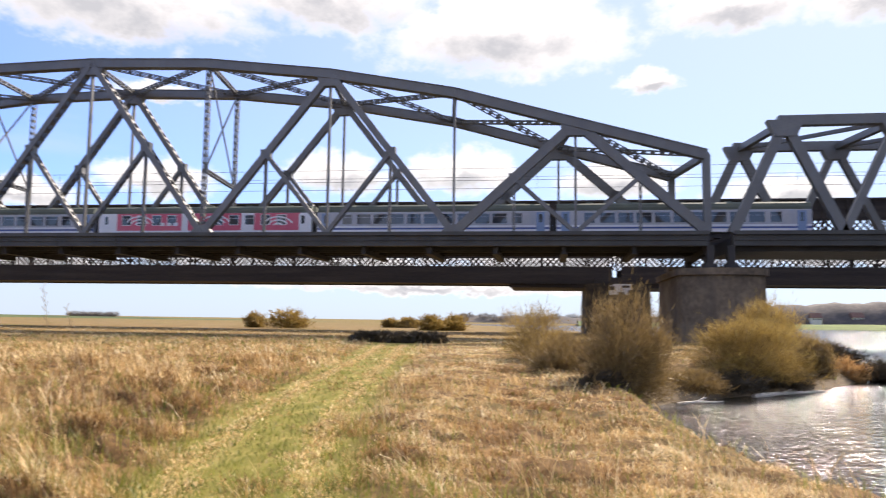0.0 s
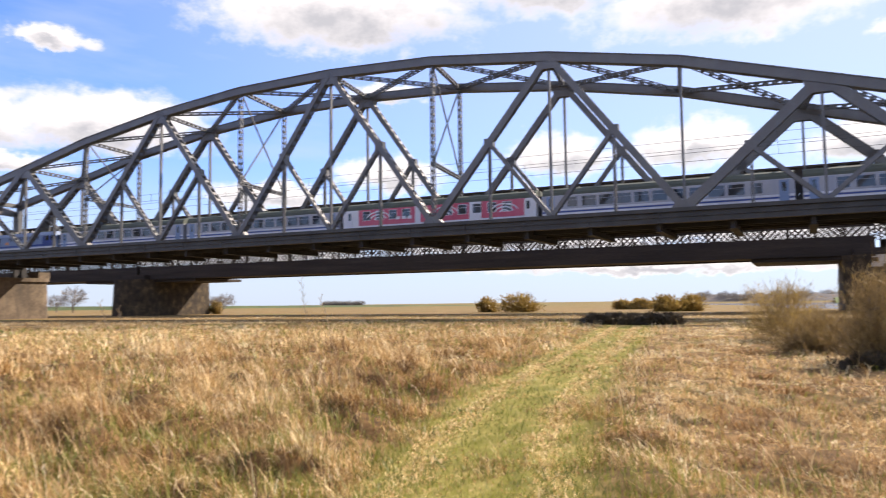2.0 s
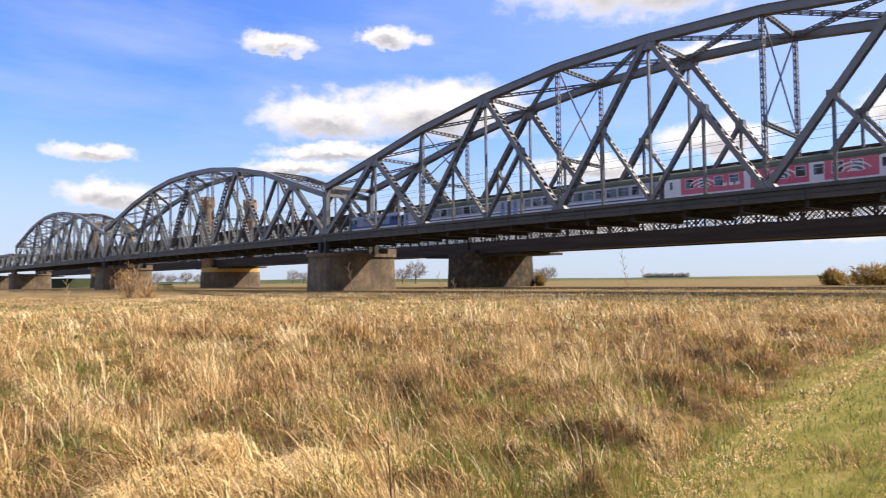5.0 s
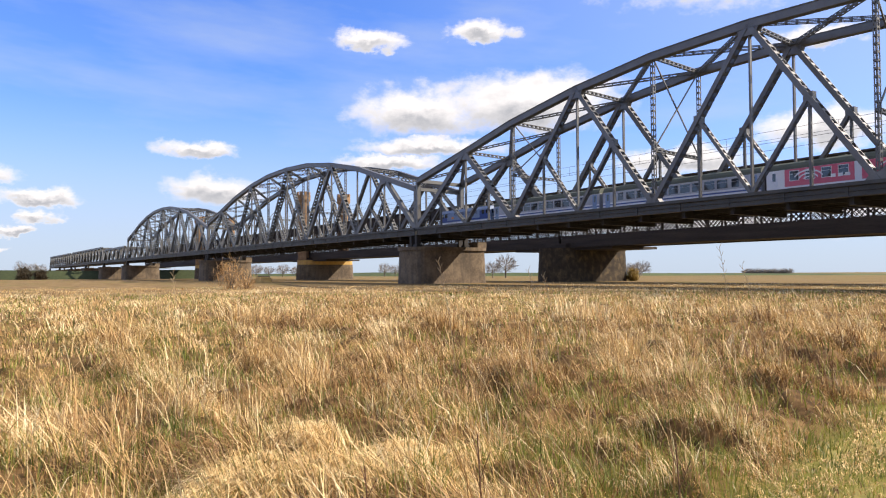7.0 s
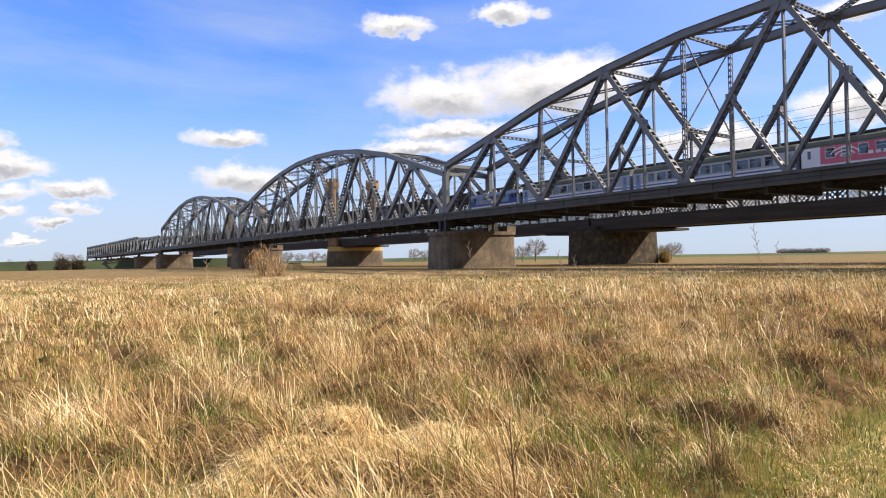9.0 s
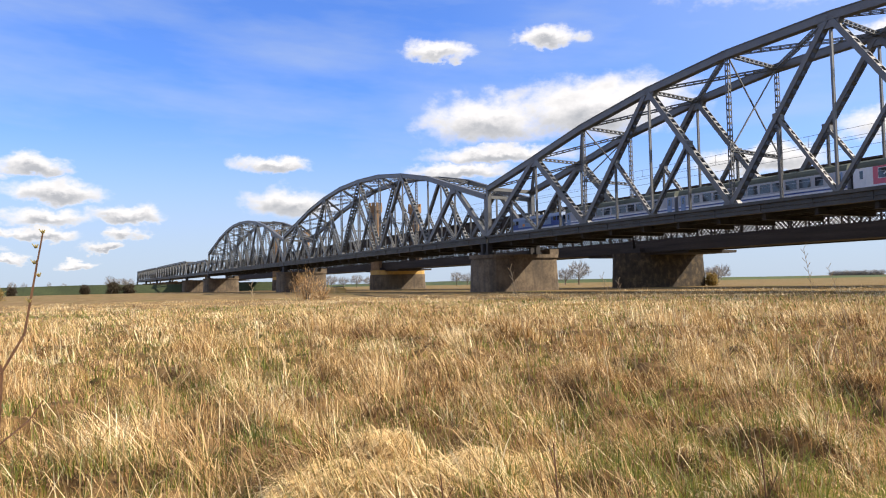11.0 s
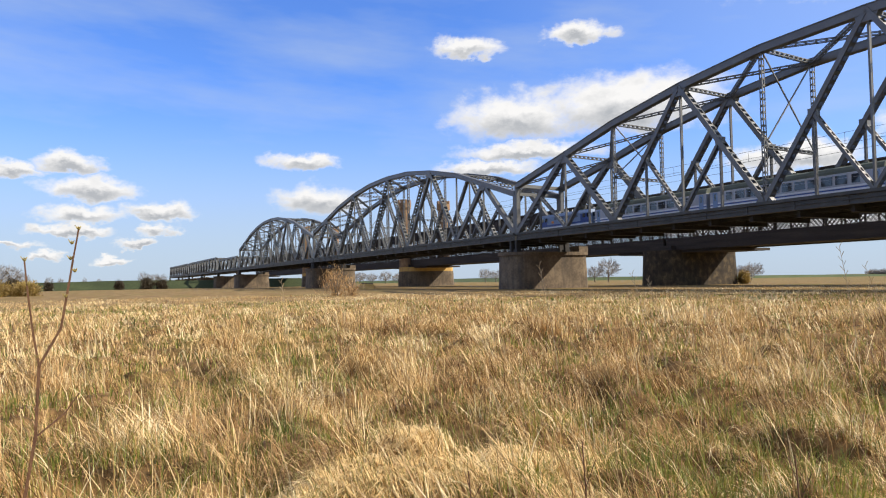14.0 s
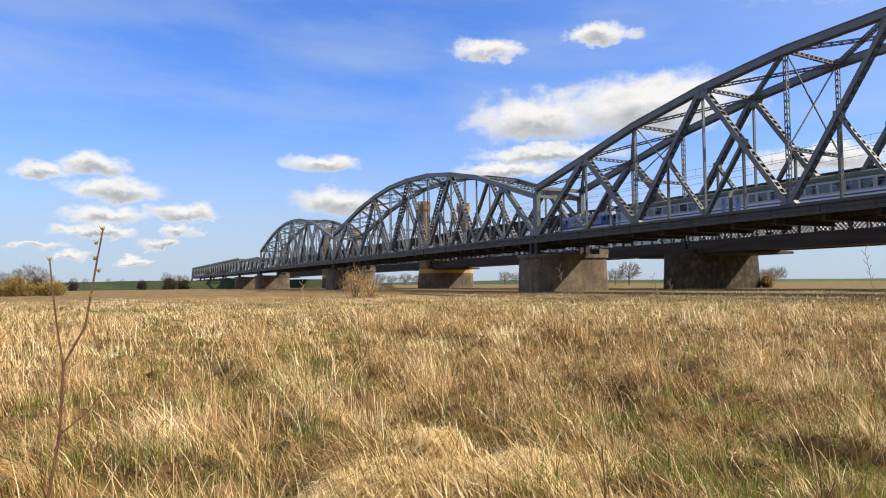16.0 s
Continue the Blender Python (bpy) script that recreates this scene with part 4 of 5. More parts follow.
# greener fields farther off
sx = n.new("ShaderNodeSeparateXYZ")
l.new(tc.outputs["Object"], sx.inputs[0])
meadow = gmix(grange(sx.outputs[1], 84, 420, 0.28), meadow, green)
pa = n.new("ShaderNodeAttribute")
pa.attribute_name = "path"
lane = gramp(gnoise(2.2, 6, (1, 0.35, 1)), [(0.3, (0.085, 0.085, 0.016)), (0.5, (0.18, 0.16, 0.036)), (0.72, (0.34, 0.265, 0.095))])
ground_col = gmix(pa.outputs["Fac"], meadow, lane)
mud = gramp(gnoise(2.0, 5), [(0.3, (0.1, 0.075, 0.045)), (0.7, (0.2, 0.155, 0.1))])
ground_col = gmix(grange(sx.outputs[2], -0.75, -1.2), ground_col, mud)
l.new(ground_col, b.inputs["Base Color"])
bp = n.new("ShaderNodeBump")
bp.inputs["Strength"].default_value, bp.inputs["Distance"].default_value = 0.5, 0.1
l.new(gnoise(1.6, 8), bp.inputs["Height"])
l.new(bp.outputs[0], b.inputs["Normal"])
gm.materials.append(GROUND)

RIVER = bpy.data.materials.new("rippled_river_water")
RIVER.use_nodes = True
n, l = RIVER.node_tree.nodes, RIVER.node_tree.links
b = n["Principled BSDF"]
b.inputs["Base Color"].default_value = (0.055, 0.045, 0.03, 1)
b.inputs["Roughness"].default_value, b.inputs["IOR"].default_value = 0.1, 1.33
tc = n.new("ShaderNodeTexCoord")
bp = n.new("ShaderNodeBump")
bp.inputs["Strength"].default_value, bp.inputs["Distance"].default_value = 0.95, 0.23
wv = n.new("ShaderNodeMath")
wv.operation = "MULTIPLY_ADD"
l.new(gnoise(0.9, 2, (1, 1.3, 1)), wv.inputs[0])
wv.inputs[1].default_value = 1.0
l.new(gnoise(3.0, 2, (1, 1.2, 1)), wv.inputs[2])
l.new(wv.outputs[0], bp.inputs["Height"])
l.new(bp.outputs[0], b.inputs["Normal"])
bm = bmesh.new()
v = [bm.verts.new(p) for p in ((-700, -300, 0), (700, -300, 0), (700, 700, 0), (-700, 700, 0))]
bm.faces.new(v)
ob = setting("water", bm, RIVER, "rippled grey river glittering in the sun", "water", (0, 0, WATER))

# levee along the far edge of the meadow, with a field behind
LEVEE = material("green_levee_turf", [(0.04, 0.058, 0.016), (0.068, 0.092, 0.025), (0.11, 0.13, 0.04)], 0.05, 0.95, 0, 0.3, 1.0)
bm = bmesh.new()
prev = None
for i in range(60):
    x = -1500 + 1380 * i / 59
    y = 430 + 60 * math.sin(i * 0.13) - 0.12 * (x + 700)
    if x < -900:
        y -= (-900 - x) * 0.55
    h = 3.9 * min(1.0, (59 - i) / 22)
    ring = [bm.verts.new((x, y + o, z)) for o, z in ((-16, -0.4), (-3, h), (3, h), (16, -0.4))]
    if prev:
        for k in range(3):
            bm.faces.new((prev[k], prev[k + 1], ring[k + 1], ring[k]))
    prev = ring
setting("levee", bm, LEVEE, "long green levee beyond the meadow", "levee")

bm = bmesh.new()
prev = None
for i in range(30):
    a = radians(74 + 34 * i / 29)
    ring = [bm.verts.new((-math.sin(a) * (460 + o), math.cos(a) * (460 + o), z)) for o, z in ((-12, -0.4), (-3, 4.8 + 0.25 * math.sin(i * 0.7)), (3, 4.8 + 0.25 * math.sin(i * 0.7)), (14, -0.4))]
    if prev:
        for k in range(3):
            bm.faces.new((prev[k], prev[k + 1], ring[k + 1], ring[k]))
    prev = ring
DARK_LEVEE = material("dark_green_turf", [(0.016, 0.024, 0.008), (0.029, 0.04, 0.013), (0.048, 0.06, 0.02)], 0.05, 0.95, 0, 0.3, 1.0)
setting("levee", bm, DARK_LEVEE, "dark green levee at the meadow's edge", "levee")

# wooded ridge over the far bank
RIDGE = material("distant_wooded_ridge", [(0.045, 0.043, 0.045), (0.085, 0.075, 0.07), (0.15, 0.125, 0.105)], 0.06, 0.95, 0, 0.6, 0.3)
bm = bmesh.new()
prev = None
for i in range(240):
    t = i / 239
    x = -85 + 1325 * t
    y = 690 - 0.12 * x 
    h = 6.3 + 0.7 * math.sin(i * 0.9) + 0.5 * math.sin(i * 2.3) + 15.5 * float(smooth((x - 60) / 170)) * (0.93 + 0.07 * math.sin(i * 0.21))
    ring = [bm.verts.new((x, y + o, z)) for o, z in ((-25, -0.5), (-12, h * 0.55), (0, h * 0.9), (20, h), (120, -1))]
    if prev:
        for k in range(4):
            bm.faces.new((prev[k], prev[k + 1], ring[k + 1], ring[k]))
    prev = ring
for f in bm.faces:
    f.smooth = True
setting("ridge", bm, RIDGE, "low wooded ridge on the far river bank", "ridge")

# ---- plants ----


def strips(name, rows, half, tone, mat, parent=None):
    """Many tapering blades in one mesh: the points along each one, half its width as a vector, its tint."""
    k, m = len(rows[0]), len(rows)
    cols = []
    for i, p in enumerate(rows[:-1]):
        w = half * (1 - 0.35 * i / (m - 1))
        cols += [p - w, p + w]
    co = np.stack(cols + [rows[-1]], 1).reshape(-1, 3)
    nv = 2 * m - 1
    o = (np.arange(k) * nv)[:, None]
    pat = []
    for i in range(m - 2):
        pat += [2 * i, 2 * i + 1, 2 * i + 3, 2 * i, 2 * i + 3, 2 * i + 2]
    pat += [2 * m - 4, 2 * m - 3, 2 * m - 2]
    tris = (o + np.array(pat)).reshape(-1, 3)
    me = bpy.data.meshes.new(name)
    me.vertices.add(len(co))
    me.vertices.foreach_set("co", co.astype(np.float32).ravel())
    me.loops.add(tris.size)
    me.loops.foreach_set("vertex_index", tris.astype(np.int32).ravel())
    me.polygons.add(len(tris))
    me.polygons.foreach_set("loop_start", np.arange(0, tris.size, 3, dtype=np.int32))
    me.update(calc_edges=True)
    at = me.attributes.new("tone", "FLOAT", "POINT")
    at.data.foreach_set("value", np.repeat(np.clip(tone, 0, 1), nv).astype(np.float32))
    me.materials.append(mat)
    ob = new(name, me)
    if parent:
        ob.parent = parent
    return ob


rng = np.random.default_rng(5)


def sector(k, r0, r1, a0=-36.0, a1=104.0, fall=1.3):
    """Places in a fan before the standpoint, thinning out with distance."""
    e = 1 - fall
    r = (r0 ** e + rng.uniform(0, 1, k) * (r1 ** e - r0 ** e)) ** (1 / e)
    a = np.radians(rng.uniform(a0, a1, k))
    return -np.sin(a) * r, np.cos(a) * r


def on_path(x, y):
    return 1 - smooth((np.abs(x - lerp_at(PATH_X, y) + 0.5 * wave(x, y, 0.35, 5)) - lerp_at(PATH_W, y) * 0.7) / 0.9)


def blades(name, x, y, height, width, lean, turn, tone, mat, kind_label, bends=3):
    """Blades that rise from the ground and droop towards turn; lean 0: upright, 1: laid over."""
    r = np.hypot(x, y)
    into = x - lerp_at(SHORE, y)
    keep = (into < -0.3) & (r > 0.7)
    x, y, height, width, lean, turn, tone, r = (v[keep] for v in (x, y, height, width, lean, turn, tone, r))
    k = len(x)
    p = np.stack([x, y, land(x, y) - 0.03], 1)
    way = np.stack([np.cos(turn), np.sin(turn), np.zeros(k)], 1)
    rows = [p]
    for i in range(bends):
        tilt = lean * (0.35 + 1.15 * i / max(1, bends - 1)) * 1.35
        step = (height / bends)[:, None]
        p = p + step * (way * np.sin(tilt)[:, None] + np.array([0, 0, 1.0]) * np.cos(tilt)[:, None])
        rows.append(p)
    face = rng.uniform(0, math.tau, k)
    side = np.stack([y / r, -x / r, np.zeros(k)], 1) + 1.5 * np.stack([np.cos(face), np.sin(face), np.zeros(k)], 1)
    side /= np.linalg.norm(side, axis=1)[:, None]
    ob = strips(name, rows, side * (width / 2)[:, None], tone, mat)
    return tagged(ob, kind_label, "grass", kind="stuff")


def tone_field(x, y):
    return 0.5 + 0.22 * wave(x, y, 0.33, 1) + 0.18 * wave(x, y, 1.3, 3) - 0.1 * smooth((20 - np.hypot(x + 4, y - 14)) / 20)


# tall dry grass in tussocks: each one a fountain of blades that the wind has pushed over
CL, PER = 17000, 31
cx, cy = sector(CL, 2.9, 110, fall=1.22)
cr = np.hypot(cx, cy)
bank = riverside(cx, cy)
gap = wave(cx, cy, 0.3, 11) + 0.6 * wave(cx, cy, 0.75, 12) + 0.012 * cr + 0.5 * bank
keep = ((gap > 0.21 - 0.33 * smooth((cr - 10) / 16)) | (rng.uniform(0, 1, CL) < 0.1)) & (rng.uniform(0, 1, CL) > 0.85 * matted_at(cx, cy)) & (rng.uniform(0, 1, CL) > 1.1 * matted_at(cx, cy, PITS) * (1 - bank))
cx, cy, cr, bank, gap = cx[keep], cy[keep], cr[keep], bank[keep], gap[keep]
# tall tussocks on the sunward rim of each mat
rim_x, rim_y = [], []
for mx, my, across, deep in MATS + PITS:
    if riverside(mx, my) > 0.1 or on_path(mx, my) > 0.1:
        continue
    d = math.hypot(mx, my)
    k = int(9 + 28 * across)
    u = rng.normal(0, 0.55, k) * across
    v = deep * 0.8 + rng.uniform(0, 0.3, k)
    rim_x.append(mx + u * my / d + v * 0.545)
    rim_y.append(my - u * mx / d + v * 0.839)
rim_x, rim_y = np.concatenate(rim_x), np.concatenate(rim_y)
rim = np.concatenate([np.zeros(len(cx)), np.ones(len(rim_x))])
cx, cy = np.concatenate([cx, rim_x]), np.concatenate([cy, rim_y])
cr, bank = np.hypot(cx, cy), riverside(cx, cy)
gap = np.concatenate([gap, np.full(len(rim_x), 0.4)])
CL = len(cx)
size = rng.uniform(0.6, 1.6, CL)
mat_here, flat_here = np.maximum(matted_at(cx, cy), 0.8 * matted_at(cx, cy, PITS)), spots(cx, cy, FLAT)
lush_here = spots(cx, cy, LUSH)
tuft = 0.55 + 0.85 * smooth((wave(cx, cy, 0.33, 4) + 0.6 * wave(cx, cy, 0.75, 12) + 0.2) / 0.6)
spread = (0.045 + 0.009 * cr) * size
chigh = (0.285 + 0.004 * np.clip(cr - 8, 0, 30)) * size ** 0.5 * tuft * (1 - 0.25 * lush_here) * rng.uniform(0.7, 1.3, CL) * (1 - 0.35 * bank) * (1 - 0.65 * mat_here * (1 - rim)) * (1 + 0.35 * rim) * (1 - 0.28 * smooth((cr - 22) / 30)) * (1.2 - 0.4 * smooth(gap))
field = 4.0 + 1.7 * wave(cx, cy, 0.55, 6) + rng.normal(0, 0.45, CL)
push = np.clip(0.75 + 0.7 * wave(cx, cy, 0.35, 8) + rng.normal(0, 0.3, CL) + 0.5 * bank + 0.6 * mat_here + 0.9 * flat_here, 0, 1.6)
# tint drops in mats and clefts: brown grass plus painted tussock shade
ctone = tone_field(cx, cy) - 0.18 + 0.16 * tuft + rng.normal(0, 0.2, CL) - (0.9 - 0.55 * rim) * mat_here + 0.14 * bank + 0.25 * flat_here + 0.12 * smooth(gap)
N = CL * PER
ox, oy = rng.normal(0, 1, N), rng.normal(0, 1, N)
x = np.repeat(cx, PER) + ox * np.repeat(spread, PER)
y = np.repeat(cy, PER) + oy * np.repeat(spread, PER)
r = np.hypot(x, y)
clear = on_path(x, y)
shore_low = 1 - 0.5 * smooth((x - lerp_at(SHORE, y) + 3.5) / 3)
h = np.repeat(chigh, PER) * rng.uniform(0.4, 1.4, N) * (1 - clear * np.clip(0.75 + 0.45 * wave(x, y, 0.3, 15), 0.4, 0.95)) * shore_low
pf = np.repeat(push, PER)
dx = ox * 0.6 + rng.normal(0, 0.5, N) + pf * 1.7 * np.cos(np.repeat(field, PER))
dy = oy * 0.6 + rng.normal(0, 0.5, N) + pf * 1.7 * np.sin(np.repeat(field, PER))
lean = np.clip(0.4 * np.hypot(dx, dy) + rng.normal(0.16, 0.2, N), 0.03, 1.2)
wd = 0.0055 * np.clip(r / 9.0, 1, 5) * rng.uniform(0.4, 1.8, N)
turn = np.arctan2(dy, dx)
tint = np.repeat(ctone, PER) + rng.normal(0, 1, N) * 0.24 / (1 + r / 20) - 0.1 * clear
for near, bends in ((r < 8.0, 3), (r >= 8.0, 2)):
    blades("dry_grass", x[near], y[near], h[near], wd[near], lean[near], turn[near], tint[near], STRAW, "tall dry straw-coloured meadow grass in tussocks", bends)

# loose litter of bent and lying stalks between them
K = 125000
x, y = sector(K, 2.9, 100)
low, cleft = matted_at(x, y), matted_at(x, y, PITS)
bank = riverside(x, y)
hollow = (wave(x, y, 0.3, 11) + 0.6 * wave(x, y, 0.75, 12) + 0.012 * np.hypot(x, y) + 0.5 * bank - 0.6 * low < -0.12) & (rng.uniform(0, 1, K) < 0.9 - 0.5 * low) | (0.6 * cleft > rng.uniform(0.1, 0.9, K))
x, y, low, cleft, bank = x[~hollow], y[~hollow], low[~hollow], cleft[~hollow], bank[~hollow]
K = len(x)
r = np.hypot(x, y)
clear = on_path(x, y)
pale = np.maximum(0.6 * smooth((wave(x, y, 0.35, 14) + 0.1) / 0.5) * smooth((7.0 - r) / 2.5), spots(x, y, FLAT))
# litter in mats and clefts carries the same painted shade
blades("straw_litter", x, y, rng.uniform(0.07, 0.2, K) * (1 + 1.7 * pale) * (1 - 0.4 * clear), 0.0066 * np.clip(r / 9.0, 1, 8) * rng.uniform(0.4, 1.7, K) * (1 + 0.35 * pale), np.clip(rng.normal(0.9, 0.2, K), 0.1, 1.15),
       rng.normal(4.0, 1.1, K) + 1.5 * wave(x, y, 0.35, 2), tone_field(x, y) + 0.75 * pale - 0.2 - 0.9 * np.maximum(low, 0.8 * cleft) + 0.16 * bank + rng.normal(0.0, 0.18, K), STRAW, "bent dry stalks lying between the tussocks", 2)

# straw blown flat in pale swathes; brown thatch in the mats, shade-dark tint in the clefts
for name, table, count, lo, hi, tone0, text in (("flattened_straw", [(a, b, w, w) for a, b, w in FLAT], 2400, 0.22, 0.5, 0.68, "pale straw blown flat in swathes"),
                                                ("brown_thatch", MATS + PITS, 170, 0.12, 0.34, 0.12, "brown beaten-down thatch, dark as the shade between the tussocks")):
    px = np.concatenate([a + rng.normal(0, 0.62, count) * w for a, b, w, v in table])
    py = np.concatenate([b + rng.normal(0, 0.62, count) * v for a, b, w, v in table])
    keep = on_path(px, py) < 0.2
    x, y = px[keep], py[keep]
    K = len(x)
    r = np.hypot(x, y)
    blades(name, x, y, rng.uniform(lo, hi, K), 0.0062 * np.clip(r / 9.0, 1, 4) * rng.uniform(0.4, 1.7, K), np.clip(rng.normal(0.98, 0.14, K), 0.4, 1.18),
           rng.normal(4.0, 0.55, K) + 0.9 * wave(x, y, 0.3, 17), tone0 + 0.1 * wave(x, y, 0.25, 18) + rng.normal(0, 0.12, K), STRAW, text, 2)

# green shoots, thick on the track and in patches
K = 130000
x, y = sector(K, 2.9, 70)
r = np.hypot(x, y)
clear = on_path(x, y)
patch = np.maximum(smooth((wave(x, y, 0.5, 9) + 0.6 * wave(x, y, 0.18, 3) - 0.1) / 0.4), 1.3 * spots(x, y, LUSH))
rut = np.exp(-((np.abs(x - lerp_at(PATH_X, y)) - 0.62) / 0.22) ** 2) * clear
keep = rng.uniform(0, 1, K) < np.clip(0.44 + 1.1 * patch * (1 - clear) + 0.4 * smooth((9 - r) / 3) + clear * (0.45 + 0.5 * patch) - 0.4 * rut, 0, 1) * (1 - 0.8 * riverside(x, y))
x, y, r, clear = x[keep], y[keep], r[keep], clear[keep]
K = len(x)
blades("green_grass", x, y, rng.uniform(0.15, 0.38, K) * (1 - 0.55 * clear), 0.006 * np.clip(r / 6.0, 1, 10) * rng.uniform(0.7, 1.4, K), np.clip(rng.normal(0.45, 0.2, K), 0, 0.95),
       rng.uniform(0, math.tau, K), 0.4 + 0.25 * wave(x, y, 0.4, 7) + rng.normal(0, 0.2, K) - 0.1 * clear, GREEN, "fresh green grass on the mown track and in patches", 2)

# pale trodden straw in the two wheel ruts
K = 12000
y = np.exp(rng.uniform(np.log(4.0), np.log(50), K))
x = lerp_at(PATH_X, y) + rng.choice([-0.66, 0.7], K) + rng.normal(0, 0.14, K) + 0.12 * wave(y, y, 0.8, 4)
blades("rut_straw", x, y, rng.uniform(0.06, 0.18, K), 0.007 * np.clip(np.hypot(x, y) / 6.5, 1, 9) * rng.uniform(0.5, 1.5, K), np.clip(rng.normal(0.95, 0.15, K), 0.2, 1.15), rng.uniform(0, math.tau, K), rng.uniform(0.4, 0.85, K), STRAW, "pale trodden straw in the wheel ruts of the track", 2)

# single long stalks that stand above the rest
K = 1900
x, y = sector(K, 4.0, 60)
keep = on_path(x, y) < 0.1
x, y = x[keep], y[keep]
K = len(x)
r = np.hypot(x, y)
blades("tall_stalk_grass", x, y, rng.uniform(0.4, 0.85, K), 0.005 * np.clip(r / 6.0, 1, 6), np.clip(rng.normal(0.55, 0.2, K), 0, 1.0), rng.normal(3.9, 0.8, K), rng.uniform(0.45, 0.95, K), STRAW, "single long pale stalks above the dry grass")


# the same meadow round and behind the standpoint
CL, PER = 1500, 16
cx, cy = sector(CL, 1.0, 60, 104.0, 324.0)
nx, ny = sector(900, 0.8, 3.2)
cx, cy = np.concatenate([cx, nx]), np.concatenate([cy, ny])
CL = len(cx)
N = CL * PER
cr = np.hypot(cx, cy)
x = np.repeat(cx, PER) + rng.normal(0, 1, N) * np.repeat(0.05 + 0.03 * cr, PER)
y = np.repeat(cy, PER) + rng.normal(0, 1, N) * np.repeat(0.05 + 0.03 * cr, PER)
clear = on_path(x, y)
blades("meadow_grass", x, y, rng.uniform(0.15, 0.4, N) * (1 - 0.75 * clear), 0.009 * np.clip(np.hypot(x, y) / 6, 1, 6) * rng.uniform(0.5, 1.6, N), np.clip(rng.normal(0.6, 0.25, N), 0.05, 1.1), rng.normal(4.0, 0.8, N), np.repeat(tone_field(cx, cy) + rng.normal(0, 0.2, CL), PER) + rng.normal(0, 0.15, N), STRAW, "dry straw-coloured meadow grass round the standpoint", 2)


def shrub(name, at, radius, height, count, mat, label, category="bush", stems=9, twig=0.5, thick=0.02, low=0.1, group=""):
    """A many-stemmed shrub: bent stems from the foot, and a crown of fine twigs with gaps."""
    root = thing(name, label, category, group, at)
    bm = bmesh.new()
    ends = []
    for i in range(stems):
        a = math.tau * i / stems + rng.uniform(-0.4, 0.4)
        reach, top = radius * rng.uniform(0.25, 0.85), height * rng.uniform(0.55, 0.95)
        p = Vector((0.1 * radius * math.cos(a), 0.1 * radius * math.sin(a), -0.1))
        for s in range(1, 5):
            f = s / 4
            q = Vector((reach * math.cos(a) * f ** 0.8, reach * math.sin(a) * f ** 0.8, top * f)) + Vector(rng.normal(0, 0.03 * radius, 3))
            t = 0.035 * height * (1 - 0.75 * f) * 0.5
            bar(bm, p, q, t, t)
            ends.append((q, f))
            p = q
    part("stem", bm, BARK, root)
    lobes = 26
    u = rng.uniform(0, 1, lobes)
    la, lz = rng.uniform(0, math.tau, lobes), rng.uniform(low, 1.0, lobes)
    lr = radius * np.sqrt(np.clip(1 - (2 * lz - 0.85) ** 2 * 0.8, 0.1, 1)) * np.sqrt(u) * 0.95
    lc = np.stack([lr * np.cos(la), lr * np.sin(la), lz * height * 0.85], 1)
    pick = rng.integers(0, lobes, count)
    p = lc[pick] + rng.normal(0, 1, (count, 3)) * np.array([0.2 * radius, 0.2 * radius, 0.1 * height])
    core = rng.uniform(0, 1, count) < 0.3   # a thick heart of crossing twigs
    p[core] = rng.normal(0, 1, (int(core.sum()), 3)) * np.array([0.36 * radius, 0.36 * radius, 0.16 * height]) + np.array([0, 0, 0.3 * height])
    p[:, 2] = np.clip(p[:, 2], 0.02, None)
    out = p - np.array([0, 0, height * 0.2])
    out /= np.linalg.norm(out, axis=1)[:, None] + 1e-6
    way = out * 0.6 + np.array([0, 0, 0.6]) + rng.normal(0, 0.45, (count, 3))
    way /= np.linalg.norm(way, axis=1)[:, None]
    ln = (twig * rng.uniform(0.4, 1.2, count))[:, None]
    side = np.cross(way, rng.normal(0, 1, (count, 3)))
    side /= np.linalg.norm(side, axis=1)[:, None] + 1e-6
    # tint darkens towards the foot, painting in some of the bush's own shade
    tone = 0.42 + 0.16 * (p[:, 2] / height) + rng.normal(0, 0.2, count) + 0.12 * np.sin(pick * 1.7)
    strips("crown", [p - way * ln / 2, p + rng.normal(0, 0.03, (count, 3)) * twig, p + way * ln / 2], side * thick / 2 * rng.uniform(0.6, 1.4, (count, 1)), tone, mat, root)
    return root


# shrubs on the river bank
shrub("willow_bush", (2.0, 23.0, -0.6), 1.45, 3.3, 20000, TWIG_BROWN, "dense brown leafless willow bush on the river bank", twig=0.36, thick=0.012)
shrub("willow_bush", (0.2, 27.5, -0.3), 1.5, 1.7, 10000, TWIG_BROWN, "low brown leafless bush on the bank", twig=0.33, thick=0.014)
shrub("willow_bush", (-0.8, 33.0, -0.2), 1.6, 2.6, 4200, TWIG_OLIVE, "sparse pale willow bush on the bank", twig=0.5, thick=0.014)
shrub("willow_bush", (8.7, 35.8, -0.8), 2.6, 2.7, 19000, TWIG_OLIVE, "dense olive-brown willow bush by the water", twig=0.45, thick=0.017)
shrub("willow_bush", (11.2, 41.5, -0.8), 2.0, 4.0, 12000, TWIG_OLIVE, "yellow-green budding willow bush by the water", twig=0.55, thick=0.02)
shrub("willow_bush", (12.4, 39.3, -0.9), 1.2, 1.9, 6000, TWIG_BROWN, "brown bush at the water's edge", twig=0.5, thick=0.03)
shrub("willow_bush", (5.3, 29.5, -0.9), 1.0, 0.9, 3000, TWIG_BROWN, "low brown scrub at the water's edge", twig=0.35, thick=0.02)
